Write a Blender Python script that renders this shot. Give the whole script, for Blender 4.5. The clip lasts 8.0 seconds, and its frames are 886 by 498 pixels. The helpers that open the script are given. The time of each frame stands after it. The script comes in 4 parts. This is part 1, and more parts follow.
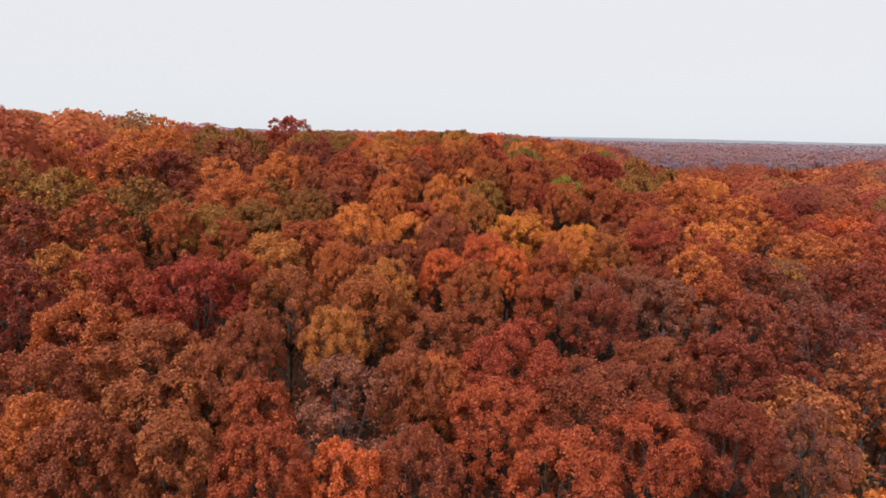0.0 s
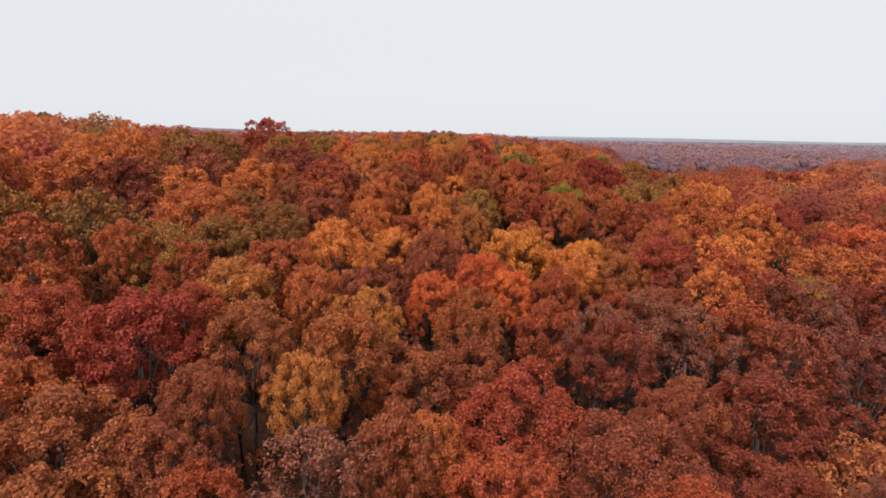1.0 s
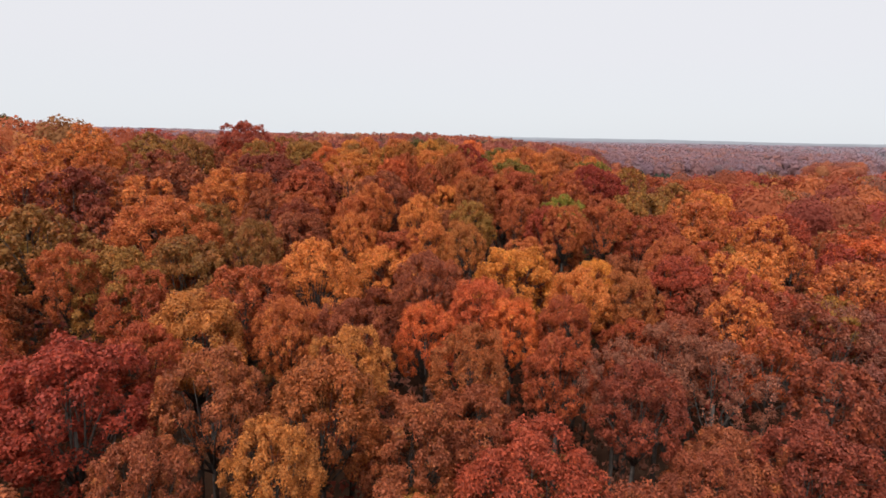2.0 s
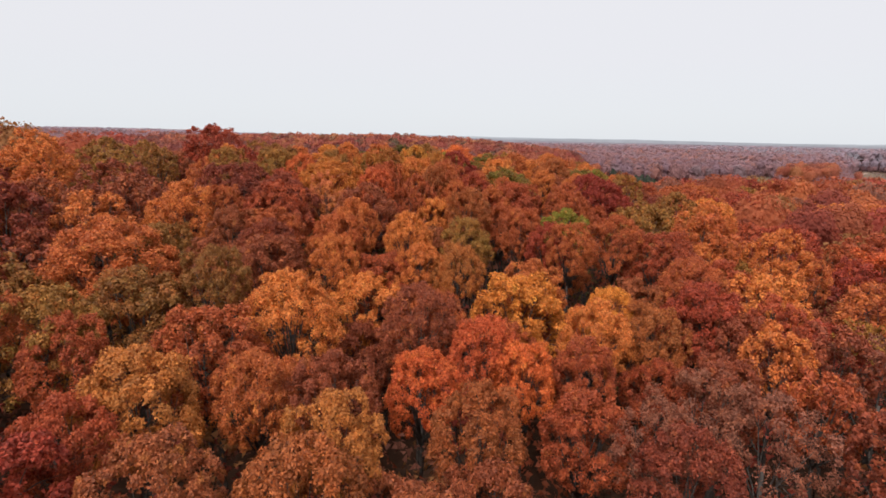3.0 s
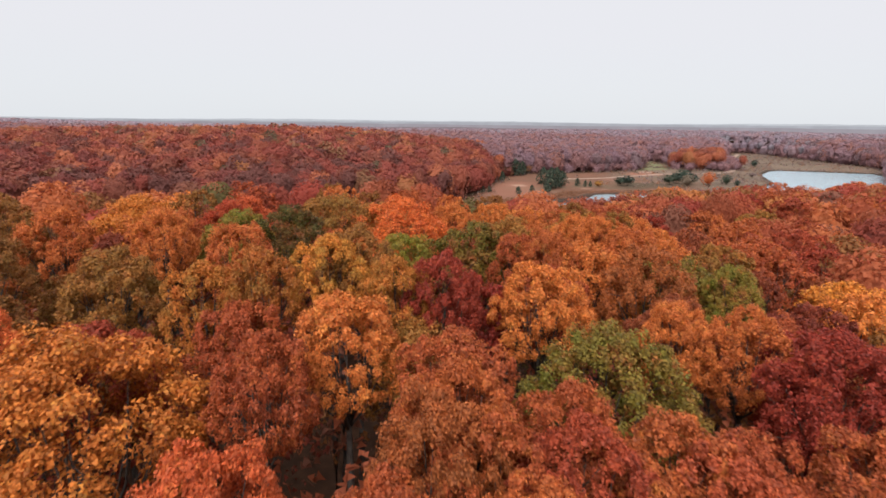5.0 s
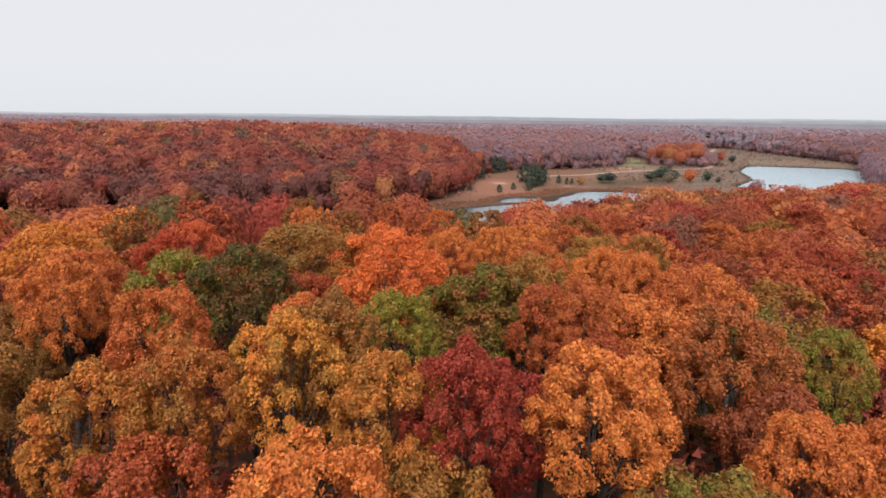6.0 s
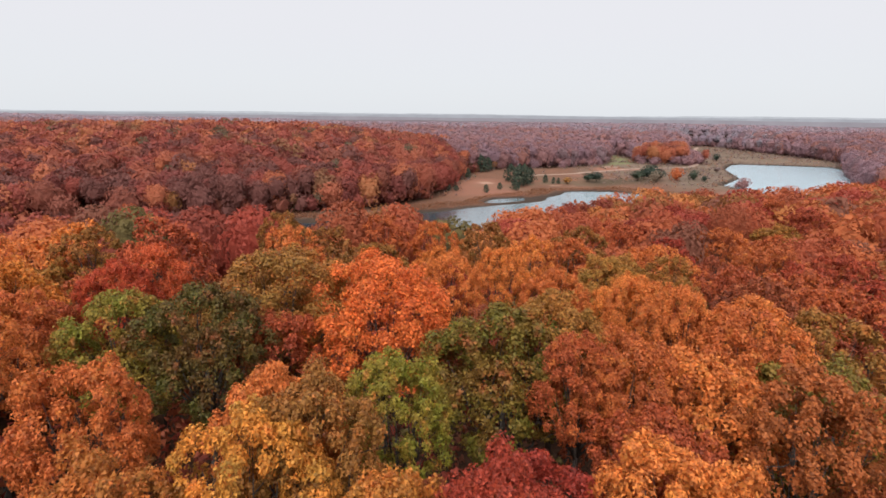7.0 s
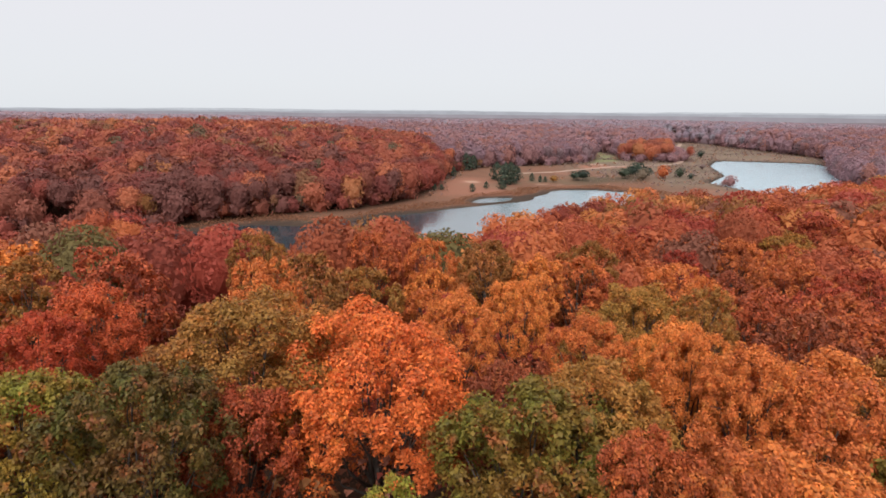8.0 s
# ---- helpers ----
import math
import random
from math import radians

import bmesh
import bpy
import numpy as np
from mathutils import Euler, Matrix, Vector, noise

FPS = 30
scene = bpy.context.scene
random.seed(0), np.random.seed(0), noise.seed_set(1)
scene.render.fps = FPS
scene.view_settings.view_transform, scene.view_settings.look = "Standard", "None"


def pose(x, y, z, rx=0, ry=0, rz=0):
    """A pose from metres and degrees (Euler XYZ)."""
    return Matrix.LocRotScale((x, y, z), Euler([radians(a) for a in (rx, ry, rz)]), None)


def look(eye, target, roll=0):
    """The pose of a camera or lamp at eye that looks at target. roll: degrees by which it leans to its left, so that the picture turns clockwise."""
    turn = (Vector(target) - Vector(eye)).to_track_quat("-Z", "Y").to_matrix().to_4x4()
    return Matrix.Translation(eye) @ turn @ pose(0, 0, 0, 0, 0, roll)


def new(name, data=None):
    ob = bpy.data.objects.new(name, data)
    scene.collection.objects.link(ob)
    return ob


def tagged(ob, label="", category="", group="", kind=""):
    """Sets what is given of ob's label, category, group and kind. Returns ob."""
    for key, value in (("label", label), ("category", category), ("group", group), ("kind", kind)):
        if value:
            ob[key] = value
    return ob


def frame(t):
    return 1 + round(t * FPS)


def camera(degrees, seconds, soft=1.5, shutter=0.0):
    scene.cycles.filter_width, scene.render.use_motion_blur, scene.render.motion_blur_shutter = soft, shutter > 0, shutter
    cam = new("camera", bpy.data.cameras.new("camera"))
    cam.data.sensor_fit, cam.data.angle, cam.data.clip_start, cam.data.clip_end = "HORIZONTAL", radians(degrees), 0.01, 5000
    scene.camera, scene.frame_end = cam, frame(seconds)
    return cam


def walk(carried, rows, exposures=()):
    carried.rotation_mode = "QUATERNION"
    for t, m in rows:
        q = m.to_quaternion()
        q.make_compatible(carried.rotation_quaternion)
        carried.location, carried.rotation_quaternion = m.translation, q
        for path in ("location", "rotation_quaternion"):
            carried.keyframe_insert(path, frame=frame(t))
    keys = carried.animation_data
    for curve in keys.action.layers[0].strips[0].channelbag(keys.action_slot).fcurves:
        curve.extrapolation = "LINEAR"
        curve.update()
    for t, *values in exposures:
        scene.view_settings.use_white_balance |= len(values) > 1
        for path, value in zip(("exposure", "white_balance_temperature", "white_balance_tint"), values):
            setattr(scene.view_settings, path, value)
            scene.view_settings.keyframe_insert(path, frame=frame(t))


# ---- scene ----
# The camera and its way: a slow glide over the wood, a fast stretch, a slow end above the ridge.
cam = camera(73.8, 8.0, soft=1.6, shutter=0.12)
PATH = [
    (0, (1.298, -0.639, 33.672), (1.272, 1.326, 33.3), 1.2),
    (0.5, (1.096, 2.623, 33.932), (1.088, 4.588, 33.56), 1.2),
    (1, (0.856, 5.86, 34.276), (0.876, 7.825, 33.904), 1.1),
    (1.5, (0.644, 8.992, 34.603), (0.692, 10.957, 34.234), 1.1),
    (3, (-0.82, 18.509, 35.705), (-0.67, 20.469, 35.338), 1.2),
    (3.5, (-1.165, 24.966, 36.437), (-0.961, 26.921, 36.071), 1.1),
    (4, (-1.678, 38.373, 38.038), (-1.415, 40.32, 37.663), 1.0),
    (4.5, (-1.616, 55.674, 39.53), (-1.195, 57.589, 39.134), 0.7),
    (5, (-1.152, 69.395, 40.668), (-0.627, 71.28, 40.251), 0.6),
    (5.2, (-0.95, 72.8, 40.93), (-0.405, 74.679, 40.51), 0.6),
    (6.3, (0.712, 81.812, 41.744), (1.326, 83.665, 41.308), 0.6),
    (6.5, (0.81, 82.999, 41.806), (1.434, 84.848, 41.371), 0.6),
    (7, (1.314, 86.38, 42.139), (1.963, 88.22, 41.699), 0.6),
    (7.5, (1.925, 89.869, 42.482), (2.598, 91.699, 42.037), 0.5),
    (8, (2.612, 93.415, 42.897), (3.312, 95.234, 42.446), 0.5),
]
walk(cam, [(t, look(eye, target, roll)) for t, eye, target, roll in PATH], exposures=[(0, 0.0), (8, 0.0)])


# ---- sky and light: a closed white overcast, brighter towards the zenith ----
def make_world():
    world = bpy.data.worlds.new("overcast_sky")
    scene.world = world
    world.use_nodes = True
    nt = world.node_tree
    nt.nodes.clear()
    out = nt.nodes.new("ShaderNodeOutputWorld")
    bg = nt.nodes.new("ShaderNodeBackground")
    sky = nt.nodes.new("ShaderNodeTexSky")
    sky.sky_type, sky.sun_disc = "NISHITA", False
    sky.sun_elevation, sky.sun_rotation = radians(46), radians(211)
    coord = nt.nodes.new("ShaderNodeTexCoord")
    split = nt.nodes.new("ShaderNodeSeparateXYZ")
    ramp = nt.nodes.new("ShaderNodeValToRGB")
    r = ramp.color_ramp
    r.elements[0].position, r.elements[0].color = 0.0, (0.745, 0.775, 0.815, 1)
    r.elements[1].position, r.elements[1].color = 1.0, (1.5, 1.52, 1.56, 1)
    for p, c in ((0.05, (0.765, 0.785, 0.825)), (0.13, (0.79, 0.79, 0.83)), (0.26, (0.81, 0.805, 0.84)), (0.55, (1.18, 1.19, 1.22))):
        e = r.elements.new(p)
        e.color = (*c, 1)
    mix = nt.nodes.new("ShaderNodeMixRGB")
    mix.blend_type = "ADD"
    mix.inputs[0].default_value = 0.006
    nt.links.new(coord.outputs["Generated"], split.inputs[0])
    nt.links.new(split.outputs["Z"], ramp.inputs[0])
    nt.links.new(ramp.outputs[0], mix.inputs[1])
    nt.links.new(sky.outputs[0], mix.inputs[2])
    nt.links.new(mix.outputs[0], bg.inputs["Color"])
    bg.inputs["Strength"].default_value = 1.0
    nt.links.new(bg.outputs[0], out.inputs[0])


make_world()
sun_data = bpy.data.lights.new("sun", "SUN")
sun_data.energy, sun_data.angle, sun_data.color = 3.35, radians(26), (1.0, 0.965, 0.94)
sun = new("sun", sun_data)
sun.matrix_world = look((0, 0, 300), (130, 216, 40))


# ---- materials ----
def material(name):
    m = bpy.data.materials.new(name)
    m.use_nodes = True
    nt = m.node_tree
    nt.nodes.clear()
    return m, nt


def node(nt, kind, **values):
    n = nt.nodes.new(kind)
    for key, value in values.items():
        n.inputs[key.replace("_", " ")].default_value = value
    return n


def mixed(nt, fac, a, b, blend="MIX"):
    """A colour mix of two sockets or colours."""
    n = nt.nodes.new("ShaderNodeMixRGB")
    n.blend_type = blend
    for i, v in enumerate((fac, a, b)):
        if isinstance(v, (int, float)):
            n.inputs[i].default_value = v
        elif isinstance(v, tuple):
            n.inputs[i].default_value = (*v, 1)
        else:
            nt.links.new(v, n.inputs[i])
    return n.outputs[0]


def ramped(nt, fac, low, high):
    n = nt.nodes.new("ShaderNodeMapRange")
    nt.links.new(fac, n.inputs[0])
    n.inputs[1].default_value, n.inputs[2].default_value = low, high
    return n.outputs[0]


def noise_fac(nt, scale, detail=3.0, rough=0.55):
    coord = nt.nodes.new("ShaderNodeTexCoord")
    n = node(nt, "ShaderNodeTexNoise", Scale=scale, Detail=detail, Roughness=rough)
    nt.links.new(coord.outputs["Object"], n.inputs["Vector"])
    return n.outputs[0]


def leafy(nt, colour, through_light=0.3, shine=0.2):
    """Leaf surface: a dull reflecting side and some light let through."""
    out = nt.nodes.new("ShaderNodeOutputMaterial")
    bsdf = node(nt, "ShaderNodeBsdfPrincipled", Roughness=0.55)
    bsdf.inputs["Specular IOR Level"].default_value = shine
    trans = nt.nodes.new("ShaderNodeBsdfTranslucent")
    mix = nt.nodes.new("ShaderNodeMixShader")
    mix.inputs[0].default_value = through_light
    nt.links.new(colour, bsdf.inputs["Base Color"])
    nt.links.new(colour, trans.inputs["Color"])
    nt.links.new(bsdf.outputs[0], mix.inputs[1])
    nt.links.new(trans.outputs[0], mix.inputs[2])
    nt.links.new(mix.outputs[0], out.inputs[0])


def leaf_material(name, main, second, third):
    m, nt = material(name)
    geo = nt.nodes.new("ShaderNodeNewGeometry")
    info = nt.nodes.new("ShaderNodeObjectInfo")
    clumps = ramped(nt, noise_fac(nt, 0.55), 0.36, 0.64)
    colour = mixed(nt, clumps, main, second)
    odd = ramped(nt, noise_fac(nt, 1.3, 2.0), 0.56, 0.72)
    colour = mixed(nt, odd, colour, third)
    hsv = node(nt, "ShaderNodeHueSaturation", Saturation=1.0)
    val = nt.nodes.new("ShaderNodeMapRange")
    nt.links.new(geo.outputs["Random Per Island"], val.inputs[0])
    val.inputs[3].default_value, val.inputs[4].default_value = 0.55, 1.45
    hue = nt.nodes.new("ShaderNodeMapRange")
    nt.links.new(info.outputs["Random"], hue.inputs[0])
    hue.inputs[3].default_value, hue.inputs[4].default_value = 0.499, 0.513
    nt.links.new(val.outputs[0], hsv.inputs["Value"])
    nt.links.new(hue.outputs[0], hsv.inputs["Hue"])
    nt.links.new(colour, hsv.inputs["Color"])
    tree = nt.nodes.new("ShaderNodeMapRange")
    nt.links.new(info.outputs["Random"], tree.inputs[0])
    tree.inputs[3].default_value, tree.inputs[4].default_value = 0.79, 1.12
    bright = nt.nodes.new("ShaderNodeVectorMath")
    bright.operation = "SCALE"
    nt.links.new(hsv.outputs[0], bright.inputs[0])
    nt.links.new(tree.outputs[0], bright.inputs["Scale"])
    leafy(nt, bright.outputs[0])
    return m


LEAF = {
    "red": leaf_material("red_leaves", (0.37, 0.049, 0.027), (0.29, 0.039, 0.025), (0.42, 0.07, 0.031)),
    "scarlet": leaf_material("scarlet_leaves", (0.54, 0.086, 0.034), (0.46, 0.071, 0.031), (0.57, 0.122, 0.038)),
    "crimson": leaf_material("crimson_leaves", (0.29, 0.054, 0.028), (0.22, 0.045, 0.027), (0.36, 0.082, 0.032)),
    "brown": leaf_material("russet_leaves", (0.335, 0.075, 0.031), (0.25, 0.058, 0.03), (0.39, 0.11, 0.035)),
    "rust": leaf_material("rust_leaves", (0.44, 0.088, 0.031), (0.34, 0.065, 0.029), (0.5, 0.13, 0.036)),
    "orange": leaf_material("orange_leaves", (0.58, 0.152, 0.042), (0.5, 0.114, 0.036), (0.6, 0.19, 0.046)),
    "bright": leaf_material("flame_leaves", (0.63, 0.12, 0.036), (0.55, 0.09, 0.033), (0.67, 0.17, 0.042)),
    "gold": leaf_material("golden_leaves", (0.63, 0.2, 0.036), (0.56, 0.162, 0.033), (0.6, 0.235, 0.042)),
    "amber": leaf_material("amber_leaves", (0.55, 0.165, 0.036), (0.36, 0.155, 0.033), (0.58, 0.14, 0.037)),
    "tawny": leaf_material("tawny_leaves", (0.44, 0.115, 0.034), (0.34, 0.1, 0.032), (0.5, 0.14, 0.038)),
    "olive": leaf_material("olive_leaves", (0.33, 0.118, 0.031), (0.255, 0.118, 0.028), (0.45, 0.13, 0.035)),
    "green": leaf_material("green_leaves", (0.165, 0.145, 0.022), (0.25, 0.122, 0.026), (0.38, 0.1, 0.032)),
    "dgreen": leaf_material("dark_green_leaves", (0.1, 0.09, 0.018), (0.16, 0.072, 0.022), (0.28, 0.078, 0.028)),
    "lime": leaf_material("yellow_green_leaves", (0.2, 0.19, 0.024), (0.27, 0.165, 0.028), (0.44, 0.15, 0.036)),
    "mauve": leaf_material("withered_leaves", (0.26, 0.075, 0.046), (0.21, 0.066, 0.047), (0.33, 0.085, 0.044)),
    "sparse": leaf_material("copper_leaves", (0.7, 0.21, 0.085), (0.58, 0.145, 0.062), (0.76, 0.28, 0.11)),
}


def bark_material():
    m, nt = material("grey_bark")
    out = nt.nodes.new("ShaderNodeOutputMaterial")
    bsdf = node(nt, "ShaderNodeBsdfPrincipled", Roughness=0.9)
    bsdf.inputs["Specular IOR Level"].default_value = 0.1
    colour = mixed(nt, ramped(nt, noise_fac(nt, 3.0, 5.0), 0.3, 0.7), (0.045, 0.035, 0.03), (0.095, 0.078, 0.068))
    bump = node(nt, "ShaderNodeBump", Strength=0.6, Distance=0.05)
    nt.links.new(noise_fac(nt, 12.0, 4.0), bump.inputs["Height"])
    nt.links.new(bump.outputs[0], bsdf.inputs["Normal"])
    nt.links.new(colour, bsdf.inputs["Base Color"])
    nt.links.new(bsdf.outputs[0], out.inputs[0])
    return m


BARK = bark_material()


def ground_material():
    """Leaf litter under the trees, dry grass and red clay in the clearing."""
    m, nt = material("ground")
    out = nt.nodes.new("ShaderNodeOutputMaterial")
    bsdf = node(nt, "ShaderNodeBsdfPrincipled", Roughness=0.95)
    bsdf.inputs["Specular IOR Level"].default_value = 0.05
    litter = mixed(nt, ramped(nt, noise_fac(nt, 0.9, 6.0), 0.3, 0.7), (0.045, 0.026, 0.018), (0.09, 0.045, 0.027))
    grass = mixed(nt, ramped(nt, noise_fac(nt, 0.05, 5.0), 0.35, 0.65), (0.14, 0.07, 0.045), (0.185, 0.085, 0.054))
    grass = mixed(nt, ramped(nt, noise_fac(nt, 0.018, 4.0), 0.55, 0.62), grass, (0.125, 0.088, 0.056))
    grass = mixed(nt, ramped(nt, noise_fac(nt, 0.028, 5.0), 0.60, 0.68), grass, (0.25, 0.115, 0.08))
    grass = mixed(nt, ramped(nt, noise_fac(nt, 0.6, 6.0), 0.4, 0.75), grass, (0.13, 0.075, 0.052))
    # bare salmon clay on the near knoll, grey weeds on the far side, a green pasture behind
    pale = mixed(nt, ramped(nt, noise_fac(nt, 0.03, 5.0), 0.4, 0.6), (0.125, 0.09, 0.066), (0.17, 0.12, 0.088))
    for name, tint in (("weeds", pale), ("clay", (0.29, 0.125, 0.085)), ("pasture", (0.17, 0.165, 0.085)), ("hollow", (0.07, 0.055, 0.036)), ("sand", (0.4, 0.26, 0.19))):
        kind = nt.nodes.new("ShaderNodeAttribute")
        kind.attribute_name = name
        grass = mixed(nt, kind.outputs["Fac"], grass, tint)
    att = nt.nodes.new("ShaderNodeAttribute")
    att.attribute_name = "meadow"
    colour = mixed(nt, att.outputs["Fac"], litter, grass)
    mud = nt.nodes.new("ShaderNodeAttribute")
    mud.attribute_name = "mud"
    colour = mixed(nt, mud.outputs["Fac"], colour, (0.05, 0.034, 0.026))
    bump = node(nt, "ShaderNodeBump", Strength=0.8, Distance=0.3)
    nt.links.new(noise_fac(nt, 0.8, 6.0), bump.inputs["Height"])
    nt.links.new(bump.outputs[0], bsdf.inputs["Normal"])
    nt.links.new(colour, bsdf.inputs["Base Color"])
    nt.links.new(bsdf.outputs[0], out.inputs[0])
    return m


def water_material():
    m, nt = material("lake_water")
    out = nt.nodes.new("ShaderNodeOutputMaterial")
    # IOR set far above water's own to strengthen the sky's reflection
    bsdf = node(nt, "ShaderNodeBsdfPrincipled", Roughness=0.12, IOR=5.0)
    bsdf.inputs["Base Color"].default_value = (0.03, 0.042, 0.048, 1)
    coord = nt.nodes.new("ShaderNodeTexCoord")
    waves = node(nt, "ShaderNodeTexNoise", Scale=0.35, Detail=5.0, Roughness=0.6)
    nt.links.new(coord.outputs["Object"], waves.inputs["Vector"])
    bump = node(nt, "ShaderNodeBump", Strength=0.5, Distance=0.3)
    # the western end lies calm under the trees, the rest is ruffled by the wind
    split = nt.nodes.new("ShaderNodeSeparateXYZ")
    nt.links.new(coord.outputs["Object"], split.inputs[0])
    for socket, calm, ruffled in ((bump.inputs["Strength"], 0.03, 0.5), (bsdf.inputs["Roughness"], 0.02, 0.2)):
        wind = nt.nodes.new("ShaderNodeMapRange")
        nt.links.new(split.outputs["X"], wind.inputs[0])
        wind.inputs[1].default_value, wind.inputs[2].default_value = 70, 112
        wind.inputs[3].default_value, wind.inputs[4].default_value = calm, ruffled
        nt.links.new(wind.outputs[0], socket)
    # reflections put into the base colour: dark trees at the calm end, pale sky eastwards
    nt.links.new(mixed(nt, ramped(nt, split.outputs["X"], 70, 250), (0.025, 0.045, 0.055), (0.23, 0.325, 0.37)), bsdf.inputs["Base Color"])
    nt.links.new(waves.outputs[0], bump.inputs["Height"])
    nt.links.new(bump.outputs[0], bsdf.inputs["Normal"])
    nt.links.new(bsdf.outputs[0], out.inputs[0])
    return m


def woods_material(name, stops, spread_value=0.38):
    """Crowns of a wood; each tree's own colour comes from its tone."""
    m, nt = material(name)
    att = nt.nodes.new("ShaderNodeAttribute")
    att.attribute_name = "tone"
    ramp = nt.nodes.new("ShaderNodeValToRGB")
    r = ramp.color_ramp
    r.interpolation = "CONSTANT"
    r.elements[0].color = (*stops[0], 1)
    r.elements.remove(r.elements[1])
    for i, c in enumerate(stops[1:], 1):
        e = r.elements.new(i / len(stops))
        e.color = (*c, 1)
    nt.links.new(att.outputs["Fac"], ramp.inputs[0])
    geo = nt.nodes.new("ShaderNodeNewGeometry")
    val = nt.nodes.new("ShaderNodeMapRange")
    nt.links.new(geo.outputs["Random Per Island"], val.inputs[0])
    val.inputs[3].default_value, val.inputs[4].default_value = 1 - spread_value, 1 + spread_value
    # slightly desaturated, painting haze into crowns that stand farther off
    hsv = node(nt, "ShaderNodeHueSaturation", Saturation=0.95)
    nt.links.new(val.outputs[0], hsv.inputs["Value"])
    nt.links.new(ramp.outputs[0], hsv.inputs["Color"])
    leafy(nt, hsv.outputs[0], 0.4, 0.1)
    return m


GROUND = ground_material()
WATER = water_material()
WOODS = woods_material("autumn_woods", [  # one stop a kind of tree
    (0.36, 0.058, 0.032), (0.27, 0.052, 0.03), (0.39, 0.085, 0.031), (0.33, 0.08, 0.031), (0.49, 0.13, 0.036),
    (0.42, 0.1, 0.032), (0.49, 0.17, 0.04), (0.29, 0.115, 0.034), (0.24, 0.085, 0.05), (0.15, 0.11, 0.036)], 0.13)
# autumn colours with some haze mixed in as extra green and blue
SLOPE_WOODS = woods_material("slope_woods", [
    (0.33, 0.076, 0.052), (0.23, 0.06, 0.048), (0.37, 0.10, 0.056), (0.29, 0.088, 0.056), (0.48, 0.145, 0.065),
    (0.42, 0.12, 0.06), (0.45, 0.17, 0.066), (0.27, 0.12, 0.06), (0.2, 0.074, 0.06), (0.16, 0.11, 0.066)], 0.10)
# thinly leaved crowns, their mauve paled further to paint in distance haze
HAZY_BARE_WOODS = woods_material("hazy_thinning_woods", [
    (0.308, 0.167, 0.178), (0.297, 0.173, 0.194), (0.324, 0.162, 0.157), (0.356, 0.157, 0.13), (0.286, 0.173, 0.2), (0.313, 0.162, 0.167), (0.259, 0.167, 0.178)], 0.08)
# greyer still: thicker haze put into the colours of the farthest crowns
FAR_WOODS = woods_material("hazy_leafless_woods", [
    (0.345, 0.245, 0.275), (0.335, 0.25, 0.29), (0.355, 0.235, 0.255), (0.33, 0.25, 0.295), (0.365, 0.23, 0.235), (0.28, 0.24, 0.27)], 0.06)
SCRUB = woods_material("dry_scrub", [
    (0.25, 0.165, 0.14), (0.24, 0.165, 0.15), (0.27, 0.16, 0.125), (0.22, 0.165, 0.115), (0.25, 0.17, 0.155), (0.33, 0.16, 0.095)], 0.12)
REEDS = woods_material("dry_reeds", [(0.27, 0.12, 0.06), (0.24, 0.105, 0.055), (0.30, 0.13, 0.07), (0.26, 0.11, 0.05)], 0.15)
CEDAR = woods_material("cedar_needles", [(0.055, 0.075, 0.052), (0.07, 0.085, 0.056), (0.05, 0.066, 0.05), (0.085, 0.09, 0.056)])


# ---- the land ----
def smooth(a, b, v):
    k = np.clip((v - a) / (b - a), 0, 1)
    return k * k * (3 - 2 * k)


HILLS = [(-70, 80, 45, 45, 13.4), (-30, 115, 40, 40, -1.4), (8, 112, 34, 34, 5.8), (20, 85, 30, 30, 6.1), (-25, 60, 35, 35, -1.4), (55, 125, 40, 40, 0.8),
         (110, 165, 45, 45, 6.7), (0, 30, 40, 40, -2), (190, 150, 70, 70, 2.7), (90, 60, 45, 45, -0.2), (10, 150, 35, 35, 5.1), (260, 215, 70, 70, 2.5),
         (-60, 20, 45, 45, 6.5), (-65, 150, 45, 45, 8.3), (-35, 130, 30, 30, 0.7), (30, 180, 30, 30, 1.2), (80, 190, 35, 35, 0.6)]
SLOPES = [(45, 470, 90, 66, 11), (-140, 500, 140, 95, 15), (150, 640, 130, 80, 6)]
FAR_HILLS = [(260, 860, 260, 140, 9), (700, 380, 130, 150, 9), (900, 900, 300, 200, 10), (-450, 1000, 420, 230, 14), (400, 1500, 600, 260, 2)]
NEAR_LAKE = [(-70, 313), (-20, 318), (-4, 320), (8, 326), (19, 328), (25, 325), (35, 320), (51, 322), (72, 331), (89, 334), (102, 340), (121, 344), (135, 347),
             (144, 350), (150, 355), (153, 361), (166, 369), (176, 380), (188, 382), (205, 376), (220, 356), (216, 335), (190, 300), (150, 262),
             (110, 250), (85, 240), (55, 226), (25, 220), (-5, 240), (-20, 285), (-45, 303)]
FAR_LAKE = [(398, 484), (441, 520), (455, 523), (509, 478), (489, 444), (457, 425), (393, 367), (325, 321), (305, 305), (288, 325), (292, 350), (300, 385), (347, 418)]
POND = [(119, 355), (125, 362), (132, 366), (143, 364), (140, 359), (134, 356), (126, 354)]
CLEARING = [(-24, 326), (5, 335), (31, 341), (51, 342), (78, 350), (95, 370), (107, 384), (117, 404), (150, 460), (174, 490), (200, 505), (262, 510), (305, 527),
            (340, 570), (378, 630), (390, 630), (372, 580), (340, 534), (376, 508), (415, 525), (450, 575), (475, 620), (612, 772), (632, 735), (592, 641),
            (570, 567), (552, 514), (530, 478), (440, 420), (330, 300), (260, 252), (190, 236), (140, 245), (150, 265), (40, 312)]

